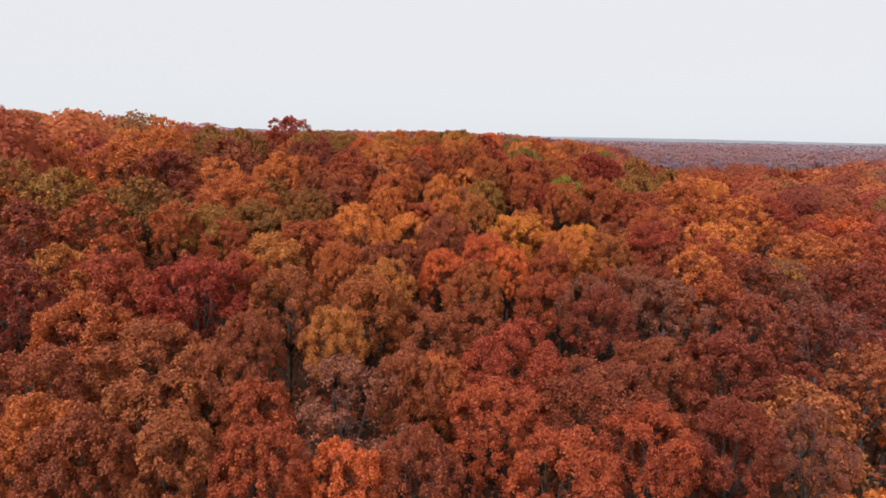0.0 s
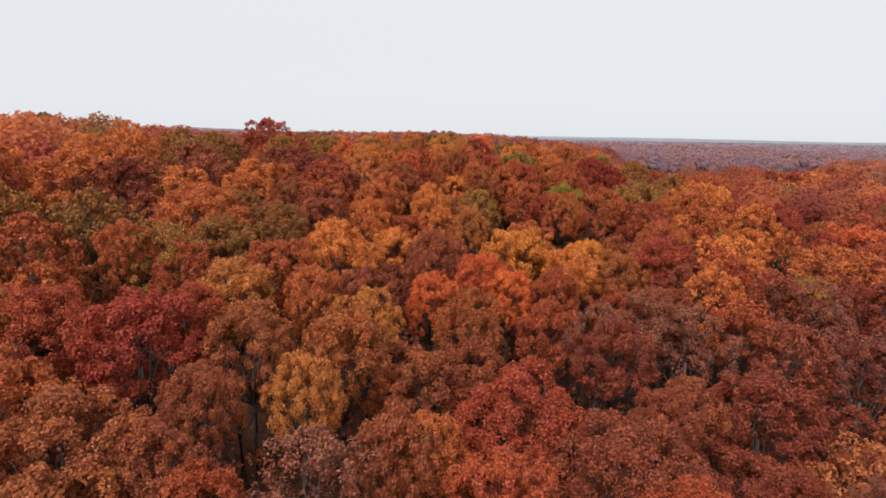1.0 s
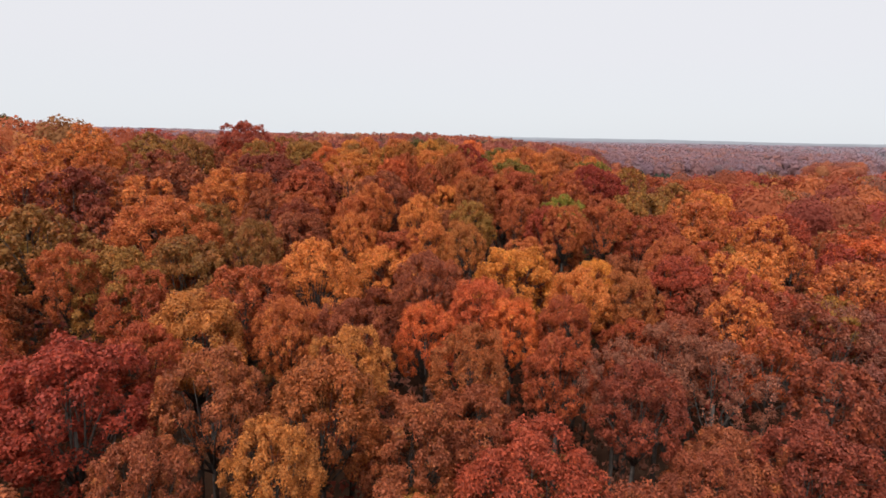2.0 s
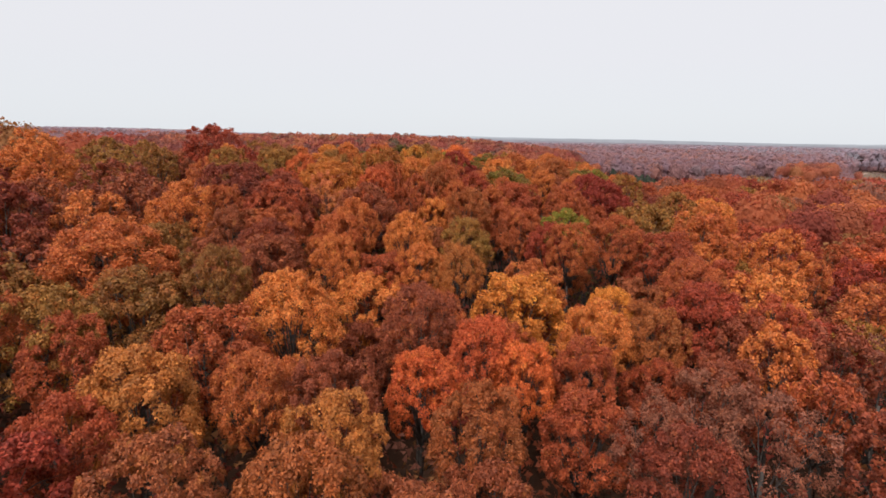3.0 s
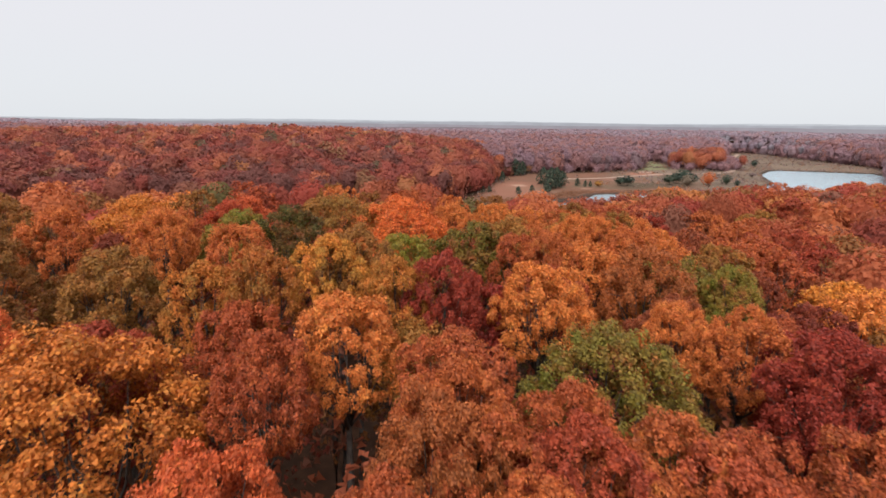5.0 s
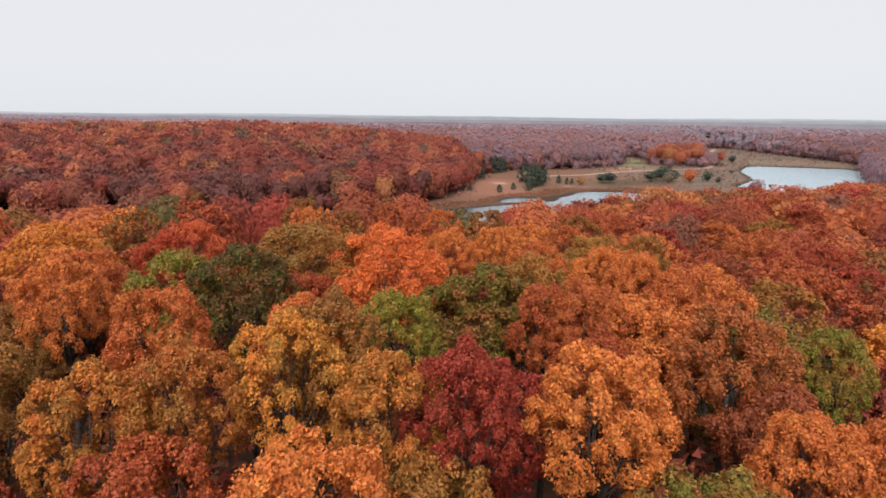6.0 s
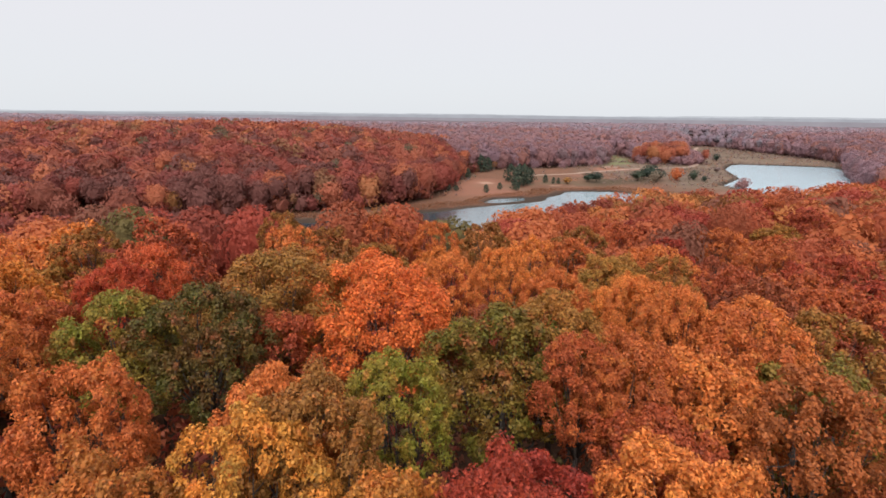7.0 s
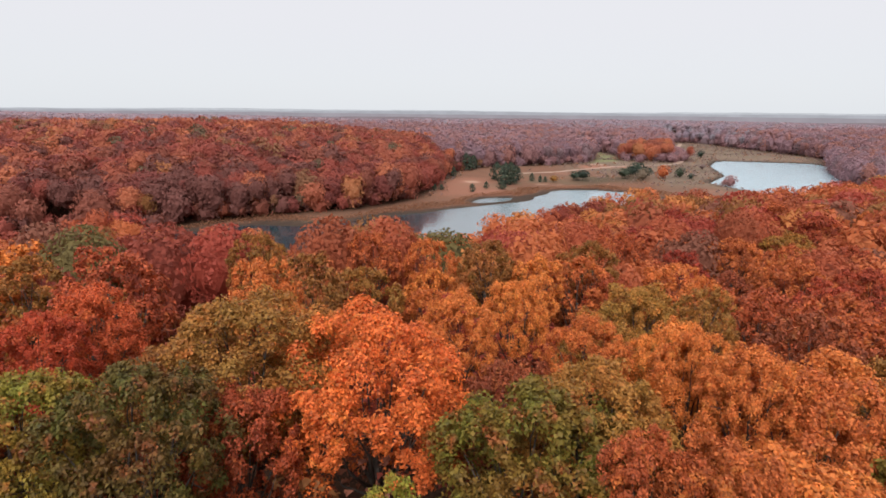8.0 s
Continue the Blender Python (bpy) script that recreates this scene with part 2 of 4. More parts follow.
PASTURE = [(300, 520), (340, 572), (378, 632), (392, 632), (374, 580), (342, 532)]
YARD = [(296, 580), (330, 580), (333, 602), (297, 604)]
ROAD_LINE = [(184, 436), (194, 455), (217, 459), (233, 462), (250, 470), (266, 475), (280, 480), (300, 487), (330, 490), (362, 495), (395, 518), (430, 561), (479, 617), (535, 677), (608, 751)]


def signed_distance(points, xs, ys):
    """Distance to an outline, negative inside it."""
    best = np.full(xs.shape, 1e9)
    inside = np.zeros(xs.shape, bool)
    for (ax, ay), (bx, by) in zip(points, points[1:] + points[:1]):
        dx, dy = bx - ax, by - ay
        k = np.clip(((xs - ax) * dx + (ys - ay) * dy) / (dx * dx + dy * dy), 0, 1)
        best = np.minimum(best, np.hypot(xs - ax - k * dx, ys - ay - k * dy))
        crosses = (ay > ys) != (by > ys)
        inside ^= crosses & (xs < (bx - ax) * (ys - ay) / ((by - ay) or 1e-9) + ax)
    return np.where(inside, -best, best)


def ground_height(xs, ys):
    xs, ys = np.asarray(xs, float), np.asarray(ys, float)
    z = np.zeros(xs.shape)
    for cx, cy, sx, sy, a in HILLS + SLOPES + FAR_HILLS:
        z += a * np.exp(-((xs - cx) / sx) ** 2 / 2 - ((ys - cy) / sy) ** 2 / 2)
    far = np.hypot(xs, ys)
    z += 9 * smooth(500, 1500, far) + 18 * smooth(1500, 4300, far)
    z += smooth(400, 1600, far) * (1 - 0.6 * smooth(1200, 2000, far)) * (4.5 * np.sin(xs / 170 + 1.3) * np.sin(ys / 210) + 5 * np.sin(xs / 410 + ys / 530) + 4 * np.sin(ys / 300 - xs / 700 + 2))
    lakes = np.minimum(np.minimum(signed_distance(NEAR_LAKE, xs, ys), signed_distance(FAR_LAKE, xs, ys)), signed_distance(POND, xs, ys))
    flat = smooth(0, 70, lakes)
    meadow = smooth(0, 30, signed_distance(CLEARING, xs, ys))
    z = 0.5 + (z - 0.5) * np.minimum(flat, 0.15 + 0.85 * meadow) + 1.2 * smooth(0, 60, lakes)
    z = np.where(lakes < 6, np.minimum(z, -1.6 + 2.3 * smooth(-6, 6, lakes) + 0.0 * z), z)
    return z


def mesh_object(name, verts, faces, mat, smooth_faces=True):
    me = bpy.data.meshes.new(name)
    me.from_pydata(verts, [], faces)
    me.materials.append(mat)
    me.polygons.foreach_set("use_smooth", np.full(len(me.polygons), smooth_faces))
    return new(name, me)


def spread(low, high, start, end, fine):
    """Even steps in the middle, growing ones outwards."""
    mid = list(np.arange(start, end + 1, fine))
    step, v = fine, end
    while v < high:
        step *= 1.18
        v += step
        mid.append(min(v, high))
    step, v, left = fine, start, []
    while v > low:
        step *= 1.25
        v -= step
        left.append(max(v, low))
    return np.array(left[::-1] + mid)


def grid_faces(nx, ny):
    i = np.arange(nx * ny).reshape(ny, nx)
    return np.stack([i[:-1, :-1], i[:-1, 1:], i[1:, 1:], i[1:, :-1]], -1).reshape(-1, 4).tolist()


def make_ground():
    gx, gy = spread(-4700, 4700, -220, 680, 4.0), spread(-3500, 4700, -60, 800, 4.0)
    xs, ys = np.meshgrid(gx, gy)
    zs = ground_height(xs, ys)
    ob = mesh_object("ground", np.stack([xs, ys, zs], -1).reshape(-1, 3).tolist(), grid_faces(len(gx), len(gy)), GROUND)
    meadow = 1 - smooth(-6, 4, signed_distance(CLEARING, xs, ys) + 3 * np.sin(xs / 7) * np.sin(ys / 9))
    att = ob.data.attributes.new("meadow", "FLOAT", "POINT")
    att.data.foreach_set("value", meadow.reshape(-1).astype(np.float32))
    rough = 8 * np.sin(xs / 17 + 1) * np.sin(ys / 13) + 5 * np.sin(xs / 7 - ys / 9)
    kinds = {"weeds": smooth(225, 300, xs + 2 * rough), "pasture": 1 - smooth(-4, 3, signed_distance(PASTURE, xs, ys)),
             "clay": np.maximum(0.5 * (1 - smooth(12, 34, np.hypot(xs - 136, (ys - 402) * 0.7) + rough)), 0.8 * (1 - smooth(6, 22, np.hypot((xs - 290) * 0.6, ys - 484) + rough)))}
    lakes = np.minimum(np.minimum(signed_distance(NEAR_LAKE, xs, ys), signed_distance(FAR_LAKE, xs, ys)), signed_distance(POND, xs, ys))
    kinds["hollow"] = 0.75 * (1 - smooth(8, 20, np.hypot((xs - 238) * 0.55, ys - 412) + rough * 0.7))
    kinds["sand"] = 0.8 * np.max([1 - smooth(0.5, size, np.hypot(xs - x, ys - y) + 0.25 * rough) for x, y, size in ((169, 382, 5), (186, 404, 5), (194, 400, 4), (298, 507, 10), (146, 418, 7))], axis=0)
    kinds["mud"] = 1 - smooth(4, 8, lakes + 0.15 * rough)
    for kind, amount in kinds.items():
        att = ob.data.attributes.new(kind, "FLOAT", "POINT")
        att.data.foreach_set("value", amount.reshape(-1).astype(np.float32))
    return tagged(ob, "rolling woodland floor with leaf litter and dry grass", "ground", kind="structure")


make_ground()


def make_water(name, points, label):
    bm = bmesh.new()
    cx, cy = sum(p[0] for p in points) / len(points), sum(p[1] for p in points) / len(points)
    ring = []
    for x, y in points:
        d = math.hypot(x - cx, y - cy)
        ring.append(bm.verts.new((x + (x - cx) / d * 5, y + (y - cy) / d * 5, 0)))
    face = bm.faces.new(ring)
    face.normal_update()
    if face.normal.z < 0:
        face.normal_flip()
    low = bmesh.ops.extrude_face_region(bm, geom=[face])
    bmesh.ops.translate(bm, verts=[v for v in low["geom"] if isinstance(v, bmesh.types.BMVert)], vec=(0, 0, 0.002))
    me = bpy.data.meshes.new(name)
    bm.to_mesh(me)
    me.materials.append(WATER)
    return tagged(new(name, me), label, "water", kind="structure")


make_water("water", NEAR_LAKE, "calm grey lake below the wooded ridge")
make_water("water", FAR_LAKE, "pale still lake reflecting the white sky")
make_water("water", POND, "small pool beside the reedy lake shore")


# ---- trees ----
def unit(v):
    return v / np.maximum(np.linalg.norm(v, axis=-1, keepdims=True), 1e-9)


def leaf_sprays(rng, centres, normals, size, droop=0.1, jitter=0.5, slim=0.36):
    """Pointed sprays of leaf, one a centre, three corners each."""
    n = len(centres)
    nrm = unit(normals + rng.normal(0, jitter, (n, 3)))
    along = unit(np.cross(nrm, rng.normal(0, 1, (n, 3))))
    along = unit(along - np.array([0, 0, droop]))
    side = unit(np.cross(nrm, along))
    length = size * rng.uniform(0.65, 1.35, (n, 1))
    width = length * rng.uniform(slim * 0.8, slim * 1.25, (n, 1))
    tip = centres + along * length * 0.62
    base = centres - along * length * 0.38
    verts = np.stack([base + side * width, base - side * width, tip], 1)
    return verts.reshape(-1, 3)


def crown_points(rng, lobes, clumps, leaves, airy=0.0):
    """Leaf places in a crown of boughs, each a heap of clumps, within a radius of about one."""
    places, normals, hubs, sizes = [], [], [], []
    for i in range(lobes):
        # boughs spread evenly over an egg shape, the first on top
        up = 1 - 1.74 * i / (lobes - 1)
        turn = i * 2.4 + rng.uniform(-0.4, 0.4)
        out = math.sqrt(max(0.0, 1 - up * up)) * rng.uniform(0.56, 0.76)
        hub = np.array([out * math.cos(turn), out * math.sin(turn), 0.58 * up + rng.uniform(-0.07, 0.07)])
        size = rng.uniform(0.33, 0.46) * math.sqrt(min(1.0, 12 / lobes))
        hubs.append(hub)
        sizes.append(size)
        for j in range(clumps):
            # clumps spread evenly over the bough, most of them outwards and up
            high, round_ = 1 - 2 * (j + 0.5) / clumps, j * 2.4 + turn
            flat = math.sqrt(1 - high * high)
            d = unit(np.array([flat * math.cos(round_), flat * math.sin(round_), high]) + rng.normal(0, 0.25, 3) + np.array([0, 0, 0.3]) + 0.6 * unit(hub))
            spot = hub + d * size * rng.uniform(0.72, 1.06)
            heap = rng.uniform(0.10, 0.18)
            k = max(2, int(leaves / (lobes * clumps) * rng.uniform(0.6, 1.4) * (1 - airy * rng.uniform(0, 1))))
            e = unit(rng.normal(0, 1, (k, 3)) + np.array([0, 0, 0.45]) + 0.4 * d)
            places.append(spot + e * heap * rng.uniform(0.45, 1.08, (k, 1)))
            normals.append(e + np.array([0, 0, 0.35]))
    places, normals = np.concatenate(places), np.concatenate(normals)
    # nothing grows deep inside, where no light comes
    depth = np.min([np.linalg.norm(places - h, axis=1) / s for h, s in zip(hubs, sizes)], axis=0)
    keep = depth > 0.78
    return places[keep], normals[keep], hubs


def leaf_mesh(name, verts):
    n = len(verts) // 3
    me = bpy.data.meshes.new(name)
    me.vertices.add(len(verts))
    me.vertices.foreach_set("co", verts.astype(np.float32).reshape(-1))
    me.loops.add(3 * n)
    me.loops.foreach_set("vertex_index", np.arange(3 * n, dtype=np.int32))
    me.polygons.add(n)
    me.polygons.foreach_set("loop_start", np.arange(0, 3 * n, 3, dtype=np.int32))
    me.update(calc_edges=True)
    return me


def tube(bm, points, radii, sides=6):
    rings = []
    for i, (p, r) in enumerate(zip(points, radii)):
        a = Vector(points[max(i - 1, 0)])
        b = Vector(points[min(i + 1, len(points) - 1)])
        q = (b - a).to_track_quat("Z", "Y")
        rings.append([bm.verts.new(Vector(p) + q @ Vector((r * math.cos(2 * math.pi * k / sides), r * math.sin(2 * math.pi * k / sides), 0))) for k in range(sides)])
    for a, b in zip(rings, rings[1:]):
        for k in range(sides):
            f = bm.faces.new((a[k], a[(k + 1) % sides], b[(k + 1) % sides], b[k]))
            f.smooth = True
    bm.faces.new(rings[-1])
    bm.faces.new(rings[0][::-1])



def crown_model(seed, reach, leaves, size, airy=0.0, lobes=7, clumps=8, twigs=0):
    """Meshes of a crown and of its limbs, both about the crown's middle."""
    rng = np.random.default_rng(seed)
    places, normals, hubs = crown_points(rng, lobes, clumps, leaves, airy)
    crown = leaf_mesh("crown", leaf_sprays(rng, places * reach, normals, size))
    bm = bmesh.new()
    for hub in hubs:
        end = hub * reach + np.array([0, 0, 0.2])
        start = np.array([0, 0, -1.15 * reach + rng.uniform(0, 0.9)])
        bend = (start + end) / 2 + rng.normal(0, 0.25, 3) + np.array([0, 0, -0.3])
        tube(bm, [start, bend, end], [0.085, 0.055, 0.015], 5)
        for k in range(1 + twigs):
            a = bend + (end - bend) * rng.uniform(0, 0.8)
            b = a + unit(rng.normal(0, 1, 3) + unit(hub) + np.array([0, 0, 0.7])) * rng.uniform(0.8, 1.9)
            tube(bm, [a, (a + b) / 2 + rng.normal(0, 0.08, 3), b], [0.04, 0.028, 0.008], 3)
    limbs = bpy.data.meshes.new("branchwork")
    bm.to_mesh(limbs)
    limbs.materials.append(BARK)
    return crown, limbs, reach


def trunk_model(seed):
    rng = np.random.default_rng(seed)
    bm = bmesh.new()
    pts = [(0, 0, -0.4), (0, 0, 0.25), (rng.normal(0, 0.05), rng.normal(0, 0.05), 1.2), (rng.normal(0, 0.12), rng.normal(0, 0.12), 5), (0, 0, 9.5), (0, 0, 13.4)]
    tube(bm, pts, [0.42, 0.33, 0.25, 0.21, 0.17, 0.09], 8)
    me = bpy.data.meshes.new("trunk")
    bm.to_mesh(me)
    me.materials.append(BARK)
    return me


NEAR_CROWNS = [crown_model(10 + i, 3.6, 31000, 0.155, lobes=18 + i, clumps=8) for i in range(5)]
BIG_CROWNS = [crown_model(20 + i, 4.9, 44000, 0.17, lobes=21 + i, clumps=8) for i in range(4)]
MID_CROWNS = [crown_model(40 + i, 3.6, 9000, 0.25, lobes=17 + i % 3, clumps=7) for i in range(5)]
BIG_MID_CROWNS = [crown_model(50 + i, 4.9, 12500, 0.28, lobes=20, clumps=7) for i in range(3)]
THIN_CROWNS = [crown_model(70 + i, 4.0, 13500, 0.16, 0.6, lobes=10, clumps=8, twigs=4) for i in range(3)]
TRUNKS = [trunk_model(i) for i in range(4)]
LABELS = {
    "red": "maple with a dense deep red autumn crown",
    "scarlet": "maple with a vivid scarlet autumn crown",
    "crimson": "maple with a dark crimson brown crown",
    "brown": "oak with a dark russet brown crown",
    "rust": "oak with a full rust brown autumn crown",
    "orange": "oak with a full burnt orange autumn crown",
    "bright": "maple with a flaming orange red crown",
    "gold": "hickory with a golden yellow orange crown",
    "amber": "oak half turned from green to amber orange",
    "tawny": "oak with a tawny brown and gold crown",
    "olive": "oak turning from olive green to brown",
    "green": "oak still green with rusty leaf tips",
    "lime": "oak with a fresh yellow green crown",
    "dgreen": "oak with a dark green browning crown",
    "mauve": "half bare ash with withered mauve brown leaves",
    "sparse": "thin ash with sparse copper coloured leaves",
}
KINDS = {"red": "maple", "scarlet": "maple", "crimson": "maple", "bright": "maple", "gold": "hickory", "mauve": "ash_tree", "sparse": "ash_tree",
         "amber": "oak", "tawny": "oak", "brown": "oak", "rust": "oak", "orange": "oak", "olive": "oak", "green": "oak", "lime": "oak", "dgreen": "oak"}
planted, TREES_KNOWN = [], []
tree_rng = np.random.default_rng(5)


def plant(tone, x, y, reach, tall=17.6):
    """One tree of the wood: its trunk, limbs and crown under an Empty at its foot."""
    z = float(ground_height(x, y))
    near = -24 < x < 18 + 0.1 * y and 15 < y < 128
    big = reach > 4.2
    models = (BIG_CROWNS if big else NEAR_CROWNS) if near else (BIG_MID_CROWNS if big else MID_CROWNS)
    models = THIN_CROWNS if tone in ("mauve", "sparse") else models
    crown_me, limbs_me, size = models[tree_rng.integers(len(models))]
    root = new(KINDS[tone])
    root.location = (x, y, z)
    size *= 1.06   # how far the outermost leaves reach
    s = reach / size
    sz = (0.74 * reach + 1.3) / size
    top = tall + tree_rng.uniform(-0.7, 0.7)
    middle = top - 1.0 * size * sz
    turn = tree_rng.uniform(0, 2 * math.pi)
    trunk = new("trunk", TRUNKS[tree_rng.integers(len(TRUNKS))])
    trunk.scale = (0.5 + 0.14 * reach, 0.5 + 0.14 * reach, (middle - 0.2 * size * sz) / 13.4)
    for name, me in (("branchwork", limbs_me), ("crown", crown_me)):
        ob = new(name, me)
        ob.location, ob.scale, ob.rotation_euler = (0, 0, middle), (s, s, sz), (0, 0, turn)
        ob.parent = root
        if name == "branchwork":
            tagged(ob, kind="stuff")
        else:
            if not me.materials:
                me.materials.append(LEAF["rust"])
            ob.material_slots[0].link = "OBJECT"
            ob.material_slots[0].material = LEAF[tone]
    trunk.parent = root
    tagged(root, LABELS[tone], "tree", KINDS[tone].replace("_tree", "") + " trees of the ridge wood")
    planted.append((x, y, reach))
    TREES_KNOWN.append((tone, x, y, tall))


plant("bright", 8.4, 116.6, 4.6)
plant("green", 12.8, 110.0, 4.1)
plant("rust", 14.4, 106.0, 2.2)
plant("orange", 23.5, 107.6, 3.2)
plant("orange", 22.0, 109.1, 2.2)
plant("dgreen", -0.5, 114.1, 3.3)
plant("green", -4.1, 115.7, 3.1)
plant("olive", 3.6, 121.0, 4.9)
plant("orange", 4.8, 128.6, 2.2)
plant("rust", -4.1, 134.9, 3.9)
plant("scarlet", -5.5, 123.8, 2.3)
plant("orange", 14.3, 121.5, 2.4)
plant("orange", 19.0, 123.8, 2.3)
plant("orange", 23.0, 114.7, 2.3)
plant("orange", 18.9, 116.0, 2.2)
plant("olive", 28.6, 124.1, 3.3)
plant("olive", 30.9, 120.6, 2.2)
plant("orange", 40.6, 129.9, 2.4)
plant("olive", 5.0, 141.9, 2.5)
plant("rust", 15.8, 146.1, 3.0)
plant("orange", 20.7, 144.0, 2.5)
plant("crimson", -24.0, 212.7, 4.9)
plant("olive", -10.2, 139.4, 2.9)
plant("orange", 39.8, 181.9, 4.4)
plant("olive", 25.1, 140.9, 2.7)
plant("olive", 38.5, 144.1, 3.5)
plant("orange", 29.1, 138.6, 2.9)
plant("red", 54.9, 174.1, 4.4)
plant("rust", 52.9, 157.1, 4.5)
plant("red", 53.8, 147.6, 4.2)
plant("rust", 66.5, 151.0, 4.8)
plant("rust", 63.7, 140.3, 5.1)
plant("rust", 82.2, 146.7, 5.3)
plant("red", 70.1, 135.2, 4.4)
plant("rust", 45.2, 128.3, 4.8)
plant("brown", 38.1, 118.4, 3.4)
plant("rust", 47.3, 120.8, 4.1)
plant("olive", 82.0, 155.2, 5.0)
plant("rust", 93.3, 158.8, 5.6)
plant("red", 93.2, 170.6, 5.9)
plant("red", 80.3, 169.9, 6.0)
plant("red", 36.5, 209.2, 4.3)
plant("crimson", 23.0, 212.3, 6.1)
plant("lime", 6.3, 105.4, 2.3)
plant("orange", 12.4, 97.9, 2.9)
plant("orange", 22.1, 112.6, 2.2)
plant("green", 26.6, 99.8, 2.2)
plant("tawny", 20.4, 99.8, 3.1)
plant("red", 6.7, 97.5, 2.2)
plant("orange", 2.1, 104.6, 2.2)
plant("amber", 1.3, 100.8, 2.3)
plant("amber", 4.2, 97.9, 2.2)
plant("amber", -2.3, 100.3, 2.3)
plant("amber", -5.1, 100.3, 2.2)
plant("orange", -3.6, 105.6, 2.2)
plant("orange", -8.9, 112.2, 2.2)
plant("orange", -14.4, 142.6, 5.6)
plant("scarlet", -4.2, 127.8, 2.8)
plant("rust", 52.8, 126.1, 5.2)
plant("olive", 35.4, 110.7, 3.4)
plant("rust", 48.5, 116.8, 3.9)
plant("orange", 42.5, 135.8, 3.8)
plant("orange", 34.2, 139.3, 3.7)
plant("rust", 15.7, 104.3, 2.2)
plant("gold", -8.9, 92.3, 5.2)
plant("scarlet", -3.3, 84.1, 2.3)
plant("sparse", -8.7, 83.0, 2.2)
plant("orange", 1.4, 94.1, 2.7)
plant("olive", -10.1, 104.0, 3.0)
plant("gold", -13.0, 125.3, 5.2)
plant("olive", -17.6, 107.8, 2.8)
plant("rust", -2.1, 91.5, 2.2)
plant("rust", 4.8, 89.0, 2.5)
plant("rust", 1.0, 82.4, 2.2)
plant("tawny", 3.2, 85.2, 2.2)
plant("olive", 2.9, 101.9, 2.3)
plant("green", 11.8, 90.0, 4.3)
plant("green", 24.8, 103.0, 4.0)
plant("orange", 21.9, 93.1, 2.7)
plant("orange", 17.7, 93.4, 2.2)
plant("orange", 18.2, 104.0, 3.7)
plant("red", 24.7, 90.2, 3.7)
plant("orange", 45.5, 103.7, 4.6)
plant("rust", 17.7, 82.0, 2.9)
plant("rust", 13.0, 83.0, 2.2)
plant("rust", 8.9, 81.1, 2.3)
plant("rust", 8.0, 85.9, 2.2)
plant("orange", 5.6, 82.2, 2.2)
plant("rust", 4.7, 84.7, 2.2)
plant("olive", 15.8, 110.7, 3.2)
plant("scarlet", -13.2, 95.1, 2.2)
plant("crimson", -12.9, 81.0, 4.0)
plant("crimson", -18.8, 83.4, 4.2)
plant("brown", -4.0, 76.5, 3.4)
plant("rust", -11.8, 71.2, 3.1)
plant("orange", -6.2, 69.7, 2.6)
plant("orange", 0.1, 70.3, 2.3)
plant("tawny", 6.1, 76.7, 2.3)
plant("olive", 5.3, 71.9, 2.6)
plant("rust", 10.7, 72.9, 2.4)
plant("lime", 15.7, 75.5, 2.6)
plant("olive", 26.4, 82.3, 4.5)
plant("orange", 33.5, 82.0, 3.7)
plant("gold", 48.0, 108.9, 4.8)
plant("rust", 19.5, 72.0, 2.9)
plant("rust", 14.2, 68.8, 2.3)
plant("rust", 23.4, 70.4, 3.7)
plant("red", 12.8, 70.6, 2.2)
plant("rust", 10.7, 84.2, 2.7)
plant("red", 7.3, 83.6, 2.4)
plant("crimson", -11.2, 66.2, 2.4)
plant("orange", -6.1, 65.2, 2.2)
plant("orange", 1.0, 65.0, 2.2)
plant("brown", -15.0, 70.0, 2.2)
plant("rust", -17.5, 76.6, 2.2)
plant("rust", 4.2, 86.6, 2.2)
plant("orange", 28.4, 110.5, 3.6)
plant("olive", -16.6, 96.7, 3.5)
plant("crimson", 0.7, 56.2, 2.7)
plant("orange", -7.6, 55.7, 3.3)
plant("bright", 0.6, 50.1, 2.4)
plant("gold", 8.4, 61.5, 4.1)
plant("gold", 14.7, 59.5, 2.2)
plant("orange", 12.4, 55.2, 2.7)
plant("tawny", 16.9, 56.9, 2.7)
plant("scarlet", 4.4, 52.6, 2.6)
plant("bright", 6.5, 50.7, 2.2)
plant("red", 22.0, 59.4, 3.7)
plant("orange", 24.2, 53.9, 2.6)
plant("orange", 30.9, 65.7, 3.8)
plant("orange", 39.6, 77.6, 3.4)
plant("orange", 31.7, 78.6, 4.0)
plant("rust", 23.6, 64.7, 3.1)
plant("olive", 35.7, 94.0, 3.7)
plant("crimson", -10.6, 63.9, 3.1)
plant("orange", -21.9, 62.9, 5.2)
plant("olive", -17.8, 56.7, 4.1)
plant("rust", -11.8, 51.7, 3.6)
plant("tawny", -13.1, 45.6, 3.3)
plant("rust", -7.9, 47.1, 2.2)
plant("brown", -4.1, 46.9, 2.5)
plant("tawny", -3.8, 43.6, 2.5)
plant("rust", -18.3, 49.4, 2.5)
plant("red", -14.8, 42.6, 2.2)
plant("orange", -20.9, 74.6, 3.6)
plant("orange", -27.5, 72.0, 3.4)
plant("crimson", -32.1, 72.5, 3.0)
plant("crimson", -25.9, 76.8, 3.8)
plant("red", -12.9, 77.6, 3.8)
plant("orange", -5.0, 71.8, 2.6)
plant("tawny", 3.9, 64.1, 2.2)
plant("olive", -23.1, 98.6, 3.0)
plant("mauve", 16.4, 48.6, 3.0)
plant("crimson", 19.3, 51.7, 2.9)
plant("red", 26.9, 58.2, 2.6)
plant("crimson", 31.0, 57.4, 3.5)
plant("rust", 25.2, 50.7, 2.9)
